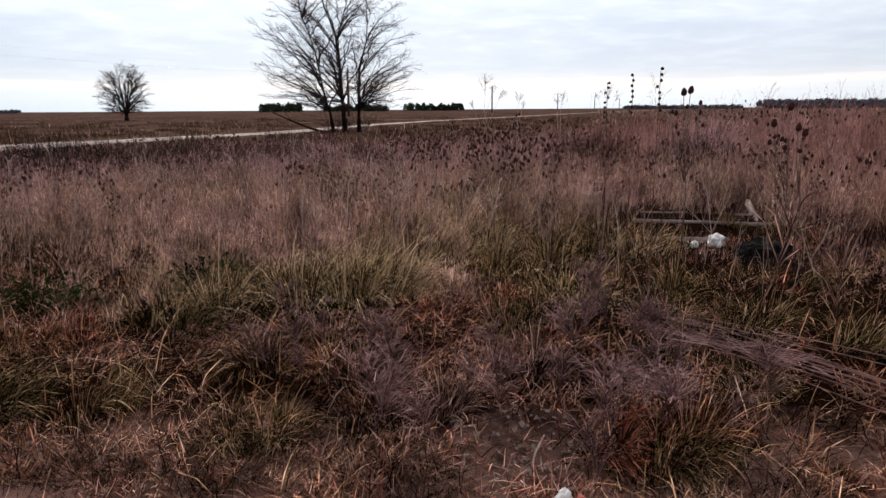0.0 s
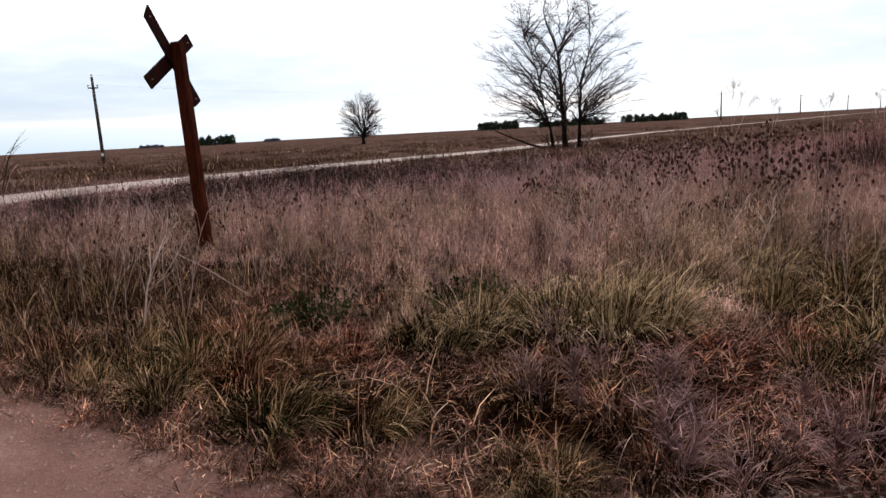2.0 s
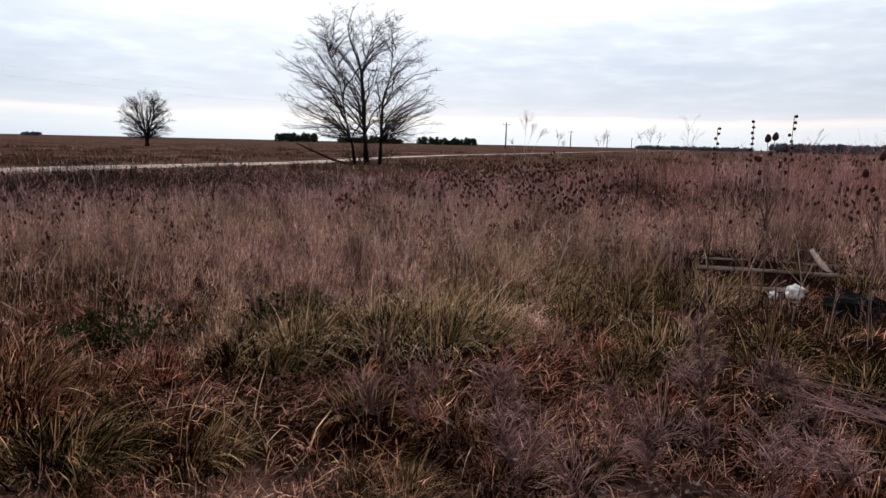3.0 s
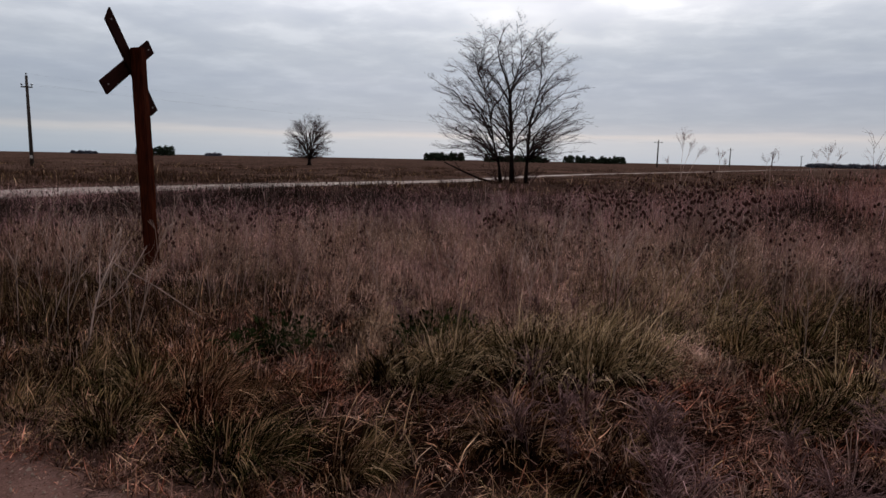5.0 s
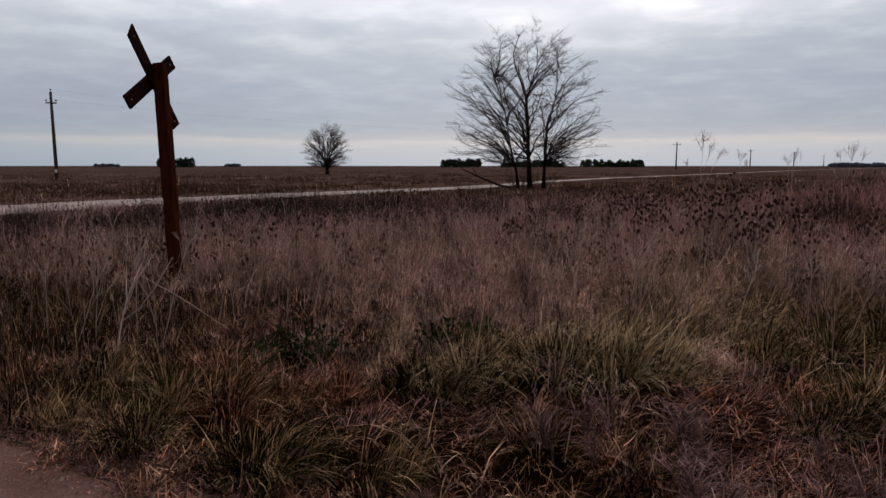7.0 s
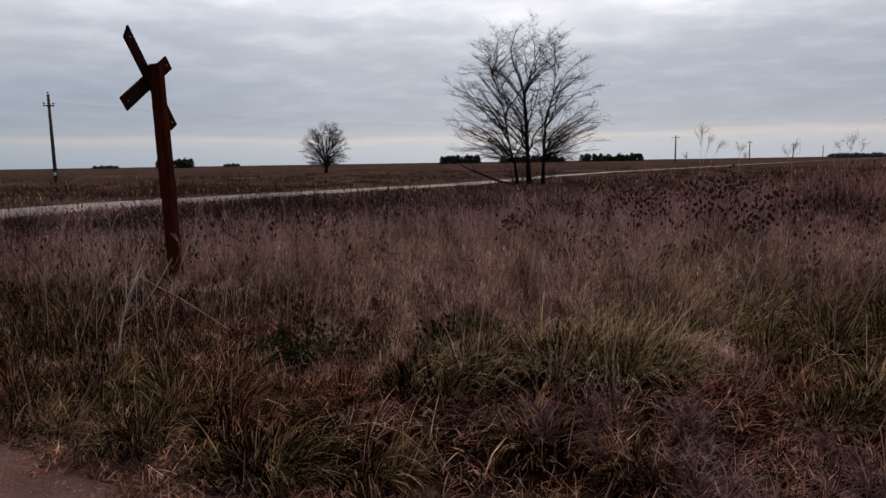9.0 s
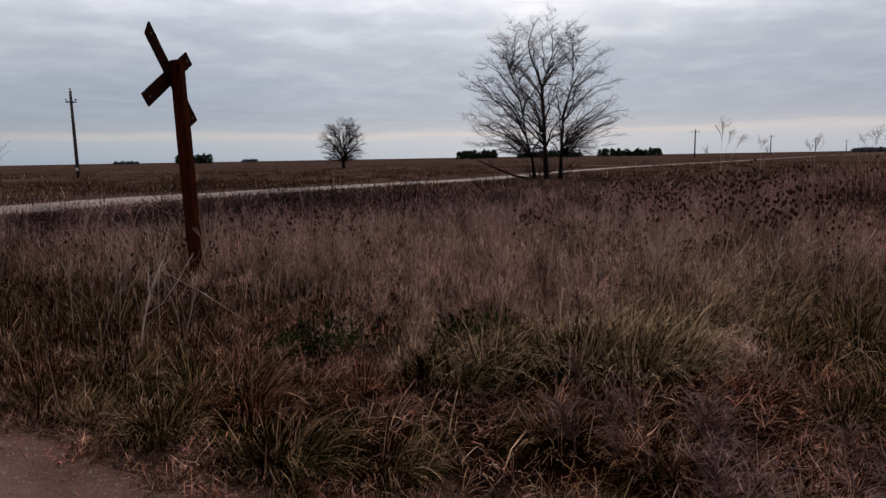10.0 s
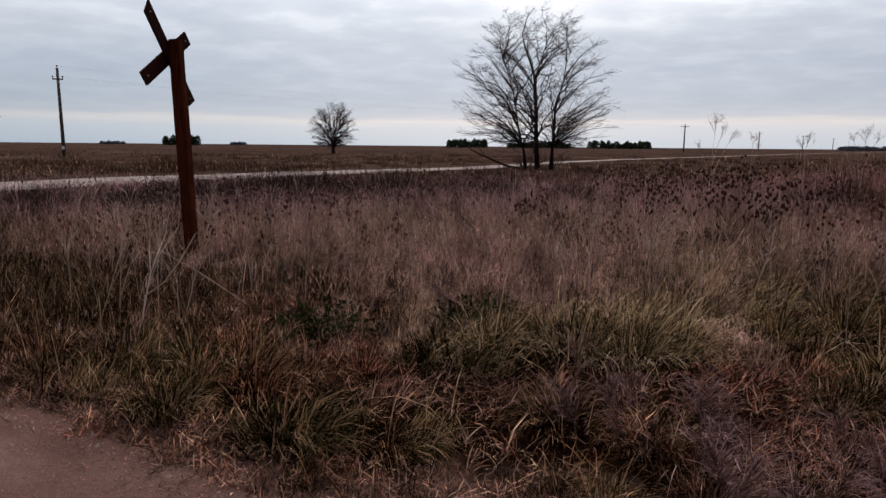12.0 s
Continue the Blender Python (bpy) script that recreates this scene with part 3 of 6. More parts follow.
def build_big_tree():
    base = new("bare_tree")
    base.location = (-8.1, 51.1, float(terrain(-8.1, 51.1)) - 0.05)
    tagged(base, "large leafless tree with three trunks and spreading twiggy crown", "tree")
    r = np.random.default_rng(15)
    stems = [np.array(q, float) for q in (
        [(0.22, 0, 0), (0.10, 0.05, 1.9), (0.0, 0.1, 4.0), (-0.10, 0.1, 5.9), (-0.26, 0.1, 7.2), (-0.62, 0.15, 8.3), (-1.05, 0.2, 9.3), (-1.25, 0.1, 10.3), (-1.0, 0.0, 11.2), (-0.75, 0.0, 11.9)],
        [(-0.67, -0.1, 0), (-0.85, -0.2, 1.4), (-1.30, -0.3, 3.2), (-1.75, -0.4, 5.9), (-2.2, -0.5, 7.4), (-2.7, -0.5, 8.6)],
        [(1.25, 0.15, 0), (1.32, 0.2, 2.0), (1.42, 0.2, 4.6), (1.75, 0.3, 5.9), (2.0, 0.4, 6.8), (2.1, 0.4, 7.9), (2.6, 0.4, 9.4)],
        [(-0.22, 0.1, 6.9), (0.12, 0.1, 7.9), (0.40, 0.2, 8.9), (0.72, 0.2, 9.9), (1.4, 0.2, 10.9), (2.2, 0.2, 11.7)],
    )]
    zs = [1.5, 2.2, 3.0, 4.1, 5.6, 6.9, 8.2, 9.4, 10.3, 11.3, 12.2]
    left = [3.6, 5.0, 6.3, 7.2, 6.7, 6.4, 5.8, 5.0, 3.8, 2.8, 1.0]
    right = [3.6, 4.9, 5.9, 5.8, 5.5, 5.6, 4.8, 3.8, 3.0, 2.4, 1.2]

    def envelope(z, side):
        a, b = np.interp(z, zs, left), np.interp(z, zs, right)
        return a + (b - a) * (side + 1) / 2

    out, trunks = {}, []
    for k, stem in enumerate(stems):
        thick, n = (0.17, 0.12, 0.125, 0.06)[k], len(stem)
        trunks.append([(p, thick * ((1.45 if j == 0 and k < 3 else 1.0) - 0.93 * (j / (n - 1)) ** 0.85)) for j, p in enumerate(stem)])
    crown_limbs(r, out, stems, envelope, 100, 1.6, 11.3, 0.023, 0.0068, 0.66, 0.5, 1.35, 3.6)
    # twigs along the leaders' tops, and suckers round the foot
    for stem in stems:
        for _ in range(16):
            f = r.uniform(0.55, 1.0)
            p = np.array([np.interp(f * (len(stem) - 1), np.arange(len(stem)), stem[:, c]) for c in range(3)])
            twig(r, out, p, r.normal(0, 0.6, 3) + np.array([0, 0, 0.7]), r.uniform(0.6, 1.25), 0.014, 1, 0.0068)
    for _ in range(34):
        p = np.array([r.uniform(-1.3, 1.8), r.uniform(-0.5, 0.5), 0.0])
        twig(r, out, p, (r.normal(0, 0.45), r.normal(0, 0.3), 1.0), r.uniform(0.9, 2.1), 0.02, 1, 0.009)
    tree_parts(base, out, trunks, 3)


def build_round_tree():
    base = new("bare_tree")
    base.location = (-59.7, 122.2, float(terrain(-59.7, 122.2)) - 0.05)
    tagged(base, "small round leafless tree with many stems on the plain", "tree")
    r = np.random.default_rng(41)
    stems = []
    for k in range(7):
        a = 2.4 * k
        x, y = math.cos(a), math.sin(a)
        stems.append(np.array([(0.12 * x, 0.12 * y, 0.9), (0.4 * x, 0.4 * y, 2.2), (0.9 * x, 0.9 * y, 3.8), (1.4 * x, 1.4 * y, 5.6), (1.7 * x, 1.7 * y, 7.4)]))

    def envelope(z, side):
        return 4.4 * math.sqrt(max(0.05, 1 - (abs(z - 4.9) / 4.9) ** 2.2))

    out = {}
    trunks = [[(np.array([0, 0, 0.0]), 0.46), (np.array([0, 0, 0.5]), 0.36), (np.array([0, 0.05, 1.4]), 0.26)]]
    trunks += [[(p, 0.17 - 0.028 * j) for j, p in enumerate(stem)] for stem in stems]
    crown_limbs(r, out, stems, envelope, 84, 1.5, 9.2, 0.032, 0.014, 0.75, 0.7, 1.5, 1.0)
    tree_parts(base, out, trunks, 3)


build_big_tree()
build_round_tree()


# ---- utility poles ----
def build_pole(x, y, height, crossarm):
    base = new("utility_pole")
    base.location = (x, y, float(terrain(x, y)) - 0.05)
    tagged(base, "grey weathered wooden utility pole with insulators", "utility pole", "line of utility poles")
    shaft = new("shaft", tubes("shaft", [[((0, 0, 0), 0.22), ((0, 0, height * 0.5), 0.19), ((0, 0, height), 0.15)]], 10, mat_pole))
    shaft.parent = base
    b = bmesh.new()
    box(b, (2.3 if crossarm else 1.2, 0.12, 0.15), pose(0, -0.12, height - (0.9 if crossarm else 1.35)), 0.01)
    part("crossarm", b, mat_pole, base)
    places = [(-1.0, 0), (1.0, 0), (0, 0)] if crossarm else [(-0.52, 0), (0.52, 0), (0, 0)]
    for k, (px, _) in enumerate(places):
        z = height + 0.02 if k == 2 else height - (0.82 if crossarm else 1.27)
        pin = [((px, -0.12 if k < 2 else 0, z), 0.03), ((px, -0.12 if k < 2 else 0, z + 0.16), 0.03), ((px, -0.12 if k < 2 else 0, z + 0.17), 0.12), ((px, -0.12 if k < 2 else 0, z + 0.25), 0.13), ((px, -0.12 if k < 2 else 0, z + 0.30), 0.05)]
        ob = new("insulator", tubes("insulator", [pin], 8, mat_porcelain))
        ob.parent = base
    return base


for px, py, ph, arm in ((-68.8, 64.9, 10.8, False), (-25.4, 170.6, 11.0, True), (21.7, 316.9, 11.2, True), (76.4, 455.7, 11.2, True), (133.0, 595.0, 11.6, True), (197.5, 757.2, 11.6, True)):
    pole = build_pole(px, py, ph, arm)
    if arm:
        pole.scale = (1.6, 1.6, 1.1)
    pole.rotation_euler = (0, 0, radians(38 if not arm else 0))
# wires that sag between the first poles
for (ax, ay, az), (bx, by, bz) in (((-68.8, 64.9, 10.9), (-25.4, 170.6, 12.2)), ((-25.4, 170.6, 12.2), (21.7, 316.9, 12.4))):
    for off, drop in ((0.0, 0.0), (-0.55, 1.2), (0.55, 1.2)):
        line = []
        for k in range(25):
            t = k / 24
            line.append(((ax + (bx - ax) * t + off, ay + (by - ay) * t, az + (bz - az) * t - drop - 5.2 * t * (1 - t)), 0.0026))
        wire = new("overhead_wire", tubes("overhead_wire", [line], 4, mat_porcelain))
        tagged(wire, "thin dark overhead wire sagging between the poles", "wire", "overhead wires")
b = bmesh.new()
box(b, (0.3, 0.05, 0.4), pose(-68.62, 64.67, 1.0, 0, 0, 44), 0.01)
plate = part("marker_plate", b, mat_white)
tagged(plate, "small white plate fixed low on the pole", "plate")


# ---- far groves ----
def build_grove(x0, y0, x1, y1, height, seed, label="dark grove of evergreen trees far across the plain", low=0.5, leaf=None):
    r = np.random.default_rng(seed)
    width = math.hypot(x1 - x0, y1 - y0)
    base = new("grove")
    base.location = ((x0 + x1) / 2, (y0 + y1) / 2, float(terrain((x0 + x1) / 2, (y0 + y1) / 2)))
    tagged(base, label, "trees", "groves on the horizon")
    way = np.array([x1 - x0, y1 - y0]) / width
    count = max(4, int(width / 3.0))
    verts, tris, trunks = [], [], []
    dirs = r.normal(size=(40, 3))
    for k in range(count):
        c = way * ((k + r.uniform(0.1, 0.9)) / count - 0.5) * width + r.uniform(-5, 5) * np.array([-way[1], way[0]])
        top = height * r.uniform(low, 1.0)
        trunks.append([((c[0], c[1], 0), 0.3), ((c[0], c[1], top * 0.6), 0.15)])
        for _ in range(120):
            a = r.uniform(0, 2 * math.pi)
            t = r.uniform(0.05, 1) ** 0.8
            rad = 3.0 * math.sqrt(max(0.0, 1 - t ** 2.4)) * r.uniform(0.4, 1.1)
            p = np.array([c[0] + rad * math.cos(a), c[1] + rad * math.sin(a), top * t])
            s = r.normal(0, 0.75, (3, 3))
            n0 = len(verts)
            verts += [p + s[0], p + s[1], p + s[2], p + r.normal(0, 0.6, 3)]
            tris += [(n0, n0 + 1, n0 + 2), (n0, n0 + 1, n0 + 3), (n0 + 1, n0 + 2, n0 + 3)]
    crown = new("foliage", mesh_of("foliage", verts, tris, leaf or mat_grove))
    trunk = tagged(new("trunk_row", tubes("trunk_row", trunks, 4, mat_bark)), kind="stuff")
    crown.parent = trunk.parent = base


build_grove(-420.0, 509.0, -386.0, 518.0, 10.5, 1)
build_grove(-164.5, 577.5, -129.3, 587.0, 8.2, 2, low=0.7)
build_grove(-117.8, 631.5, -60.7, 647.5, 7.0, 3)
build_grove(-46.3, 712.7, 18.0, 730.0, 8.6, 4)
# the next five carry haze in their blue-grey colour
build_grove(-714.0, 741.0, -684.0, 749.0, 3.8, 5, "low grove of bare trees far off, greyed with painted haze", 0.7, mat_hazed_hedge)
build_grove(-536.0, 788.0, -517.0, 793.0, 4.4, 6, "low grove of bare trees far off, greyed with painted haze", 0.7, mat_hazed_hedge)
build_grove(331.0, 702.0, 600.0, 705.0, 10.0, 7, "long low belt of bare trees far off, greyed with painted haze", 0.75, mat_hazed_hedge)
build_grove(345.0, 712.0, 620.0, 715.0, 9.0, 9, "long low belt of bare trees far off, greyed with painted haze", 0.85, mat_hazed_hedge)
build_grove(205.0, 760.0, 330.0, 740.0, 4.5, 8, "low hedge far off, greyed with painted haze", 0.7, mat_hazed_hedge)


# ---- broken concrete frame and litter in the grass ----
def build_concrete():
    gz = float(terrain(3.2, 8.3))
    rails = new("cattle_grid")
    rails.location = (3.2, 8.3, gz)
    tagged(rails, "old weathered concrete cattle grid half sunk in the grass", "cattle grid")
    for x0, y0, x1, y1, z in ((2.93, 9.52, 4.95, 9.06, 0.10), (2.62, 8.82, 4.70, 8.38, 0.10), (2.50, 7.78, 3.46, 7.64, 0.06), (1.62, 10.76, 2.50, 10.40, 0.10)):
        length = math.hypot(x1 - x0, y1 - y0)
        b = bmesh.new()
        box(b, (length, 0.05, 0.04), pose((x0 + x1) / 2 - 3.2, (y0 + y1) / 2 - 8.3, z - gz, 0, 0, math.degrees(math.atan2(y1 - y0, x1 - x0))), 0.012)
        bmesh.ops.subdivide_edges(b, edges=[e for e in b.edges if e.calc_length() > 1], cuts=14)
        for v in b.verts:
            v.co += Vector((0, noise.noise(v.co * 7), noise.noise(v.co * 7 + Vector((5, 0, 0))))) * 0.012
        part("rail", b, mat_concrete, rails)
    for px, py in ((3.95, 8.75), (3.45, 8.1)):
        b = bmesh.new()
        box(b, (0.10, 0.86, 0.16), pose(px - 3.2, py - 8.3, -0.09 - gz, 0, 0, -14), 0.012)
        part("block", b, mat_concrete, rails)
    beam = new("fallen_post")
    beam.location = (4.30, 9.1, float(terrain(4.30, 9.1)))
    tagged(beam, "pale weathered post fallen across the concrete rails", "post")
    gz = beam.location.z
    ob = new("shaft", tubes("shaft", [[((0.04, -0.32, 0.05 - gz), 0.042), ((0.13, 0.02, 0.11 - gz), 0.041), ((0.23, 0.36, 0.16 - gz), 0.039), ((0.33, 0.68, 0.21 - gz), 0.036)]], 12, mat_post))
    ob.parent = beam
    b = bmesh.new()
    box(b, (0.07, 0.62, 0.06), pose(-0.22, -0.12, 0.09 - gz, 6, 0, -16), 0.01)
    part("broken_plank", b, mat_arm, beam, "dark split plank beside the post")


build_concrete()


def crumpled(name, x, y, size, mat, label, category, seed, squash=0.5, tilt=0.0):
    b = bmesh.new()
    bmesh.ops.create_icosphere(b, subdivisions=3, radius=1.0)
    for v in b.verts:
        q = v.co * 2.3 + Vector((seed * 7.1, 0, 0))
        v.co *= 0.85 + 0.40 * noise.noise(q * 0.8) + 0.10 * abs(noise.noise(q * 2.7))
        v.co.z = max(v.co.z, -0.5)
        v.co = Vector((v.co.x * size, v.co.y * size * 0.7, (v.co.z + 0.5) * size * squash))
    ob = part(name, b, mat)
    ob.matrix_world = pose(x, y, float(terrain(x, y)) + 0.0, 0, 0, tilt)
    return tagged(ob, label, category)


crumpled("plastic_bag", 3.24, 7.52, 0.125, mat_white, "crumpled white plastic bag in the grass", "litter", 1, 0.9, 15)
crumpled("plastic_bag", 2.95, 7.42, 0.07, mat_white, "scrap of white plastic in the grass", "litter", 2, 0.8, 60)
crumpled("rubbish_bag", 3.35, 6.62, 0.31, mat_black, "torn black plastic rubbish bag", "litter", 3, 0.7, -20)
wrapper = new("food_wrapper")
wrapper.location = (0.60, 2.52, float(terrain(0.60, 2.52)) + 0.012)
tagged(wrapper, "crumpled white and red food wrapper on the dirt", "litter")
for (wx, wy), size, mat, seed in (((-0.03, 0.0), 0.052, mat_white, 4), ((0.035, -0.012), 0.042, mat_red, 6), ((0.075, -0.02), 0.03, mat_black, 8)):
    bit = crumpled("crumple", 0, 0, size, mat, "", "", seed, 1.3, 40 * seed)
    bit.parent = wrapper
    bit.matrix_local = pose(wx, wy, 0.004, 0, 0, 40 * seed)


# ---- grass and weeds ----
EYE_X, EYE_Y = -0.5, 0.0


def spread(n, r0, r1, a0, a1, power=1.0):
    """Places in a sector of the plain before the track; angles in degrees from +y, to the left. power: how fast they thin out."""
    u = rng.uniform(0, 1, n)
    if abs(power - 2) < 1e-6:
        r = r0 * (r1 / r0) ** u
    else:
        k = 2 - power
        r = (r0 ** k + u * (r1 ** k - r0 ** k)) ** (1 / k)
    a = np.radians(rng.uniform(a0, a1, n))
    return EYE_X - r * np.sin(a), EYE_Y + r * np.cos(a)


def patchy(x, y, scale, seed):
    """A smooth value from about -1 to 1 that drifts over the ground."""
    s = np.zeros_like(x)
    r = np.random.default_rng(seed)
    for k in range(7):
        a, f, p = r.uniform(0, 2 * np.pi), r.uniform(0.6, 2.2) / scale, r.uniform(0, 2 * np.pi)
        s += np.sin((x * np.cos(a) + y * np.sin(a)) * f * 2 * np.pi + p)
    return s / 3.2


def stuff(name, mesh, label):
    return tagged(new(name, mesh), label, "grass", kind="stuff")


TRODDEN = [(-0.1, 6.0, 0.42), (0.02, 5.3, 0.45), (0.2, 4.6, 0.45), (0.38, 4.0, 0.36), (0.42, 3.4, 0.5), (0.4, 2.9, 0.4), (1.15, 6.5, 0.5), (0.75, 6.15, 0.45), (-2.3, 4.4, 0.35), (-1.7, 4.2, 0.3), (-3.0, 5.0, 0.4), (-2.7, 4.55, 0.38), (-3.3, 4.95, 0.42), (-4.5, 6.2, 0.5), (-4.0, 5.6, 0.4), (-0.1, 4.65, 0.3), (-0.15, 4.05, 0.34)]


def trodden(x, y):
    d = np.zeros_like(x)
    for cx, cy, r in TRODDEN:
        d = np.maximum(d, np.exp(-((x - cx) ** 2 + (y - cy) ** 2) / r ** 2))
    return d


# the tussocks that stand out: place, kind, size and turn
TUSSOCKS = [
    (-2.57, 3.39, "green", 1.15, 15), (-2.74, 3.44, "green", 0.9, 100), (-1.97, 3.4, "straw", 0.85, 0), (-1.88, 3.51, "olive", 0.75, 30), (-1.09, 3.9, "straw", 1.05, 0), (-1.22, 3.94, "mauve", 0.8, 60),
    (-2.07, 4.96, "pale", 1.25, 5), (-2.34, 5.04, "olive", 0.95, -20), (-1.78, 5.13, "pale", 1.15, -10), (-1.44, 5.26, "olive", 1.1, -15), (-0.89, 5.62, "pale", 1.3, 0), (-0.57, 5.72, "pale", 1.25, 10),
    (-0.35, 5.84, "pale", 1, 0), (-0.02, 7.34, "pale", 1.3, 20), (-0.19, 7.27, "olive", 1, 60), (-1.04, 3.08, "green", 0.6, 20), (-0.88, 3.08, "straw", 0.65, -10), (-0.78, 3.13, "olive", 0.55, 0),
    (-3.67, 3.61, "olive", 0.95, 30), (-4.33, 3.61, "olive", 0.85, 70), (-3.7, 3.98, "straw", 0.8, 10), (-0.63, 3.75, "straw", 0.85, 0), (-0.46, 3.65, "mauve", 0.85, 60), (-0.32, 3.35, "straw", 0.7, 30),
    (0.6, 6.52, "olive", 1.1, -10), (0.82, 6.02, "green", 0.9, 0), (0.45, 6.3, "olive", 0.7, 20), (1.19, 6.8, "olive", 1.1, 0), (-2.73, 4.68, "russet", 0.9, 30), (-3.35, 4.05, "russet", 0.85, 0),
    (0.95, 3.05, "russet", 1.1, -20), (1.15, 2.9, "green", 0.85, -50), (1.3, 3.05, "russet", 1.05, 30), (0.52, 4.65, "green", 0.8, 0), (1.25, 5.5, "pale", 1.15, 0), (1, 5.35, "olive", 1.05, 40),
    (2.15, 5.7, "olive", 0.95, 0), (2.3, 4.6, "green", 0.9, 0), (2.6, 5, "green", 0.85, 60), (1.9, 3.7, "green", 0.75, 0), (2.9, 4.3, "green", 0.9, 20), (2.7, 3.6, "straw", 0.8, 10),
    (-4.6, 4.4, "olive", 0.95, 30), (-3.9, 4.25, "olive", 0.95, 80), (0.05, 3.4, "mauve", 0.8, 30), (0.62, 3.85, "mauve", 0.85, 0), (-0.4, 3.3, "mauve", 0.8, 0),
    (-1.25, 5.5, "pale", 1.1, 0), (-0.75, 6.0, "pale", 1.15, 15), (-0.25, 6.35, "pale", 1.1, 5), (-0.5, 6.6, "olive", 1.0, 30), (0.35, 6.9, "pale", 1.0, 0), (2.55, 7.4, "olive", 0.75, 0), (2.2, 7.0, "pale", 1.0, 20), (1.7, 7.2, "olive", 1.05, 0),
    (0.25, 8.8, "pale", 1.35, 10), (-0.5, 8.3, "pale", 1.25, -10), (0.9, 8.4, "olive", 1.3, 20), (1.5, 8.0, "olive", 1.3, 0), (2.0, 7.8, "green", 1.2, 30), (0.6, 7.7, "pale", 1.2, 0), (1.3, 7.4, "green", 1.1, -20), (1.9, 8.9, "olive", 1.25, 15), (-1.1, 7.2, "straw", 1.1, 0),
    (-4.27, 4.0, "green", 0.75, 0), (-5.0, 3.9, "green", 0.7, 40), (-5.5, 4.3, "russet", 0.8, 10), (-1.15, 5.15, "pale", 1.15, -60), (-0.75, 5.2, "pale", 1.2, -75), (-0.42, 5.35, "pale", 1.1, -40), (-3.2, 4.05, "straw", 1.1, 0), (-3.5, 4.35, "straw", 1.15, 40), (-3.05, 4.5, "straw", 1.0, -20), (-3.75, 4.75, "straw", 1.1, 10), (-4.05, 4.9, "straw", 1.0, 60), (-1.76, 5.6, "olive", 1.2, 0),
]


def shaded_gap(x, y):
    """Bared ground on the near side of each large tussock, its near-black colour standing for shade."""
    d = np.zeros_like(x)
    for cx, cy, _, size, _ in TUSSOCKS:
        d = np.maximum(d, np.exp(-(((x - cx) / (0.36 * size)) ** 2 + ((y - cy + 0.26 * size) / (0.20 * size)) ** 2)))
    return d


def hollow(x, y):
    """Pockets between the clumps where hardly anything covers the thatch, its near-black colour standing for shade."""
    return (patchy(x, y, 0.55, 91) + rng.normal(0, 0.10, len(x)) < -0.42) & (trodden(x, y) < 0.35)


# the first three bare the black ground as shade under the mound's edge
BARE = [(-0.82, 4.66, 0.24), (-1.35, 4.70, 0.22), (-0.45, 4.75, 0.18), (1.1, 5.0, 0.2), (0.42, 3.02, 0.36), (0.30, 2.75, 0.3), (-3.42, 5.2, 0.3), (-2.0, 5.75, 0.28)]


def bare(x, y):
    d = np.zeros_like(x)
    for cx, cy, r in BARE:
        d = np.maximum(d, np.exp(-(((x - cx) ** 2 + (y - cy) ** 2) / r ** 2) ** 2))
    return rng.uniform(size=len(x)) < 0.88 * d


def clear_of_rails(x, y):
    return ~((x > 2.3) & (x < 4.3) & (y > 7.0) & (y < 9.6) & (y < 9.9 - 0.2 * x))


def verge_ok(x, y):
    return y > track_edge(x) + rng.exponential(0.10, len(x)) - 0.05


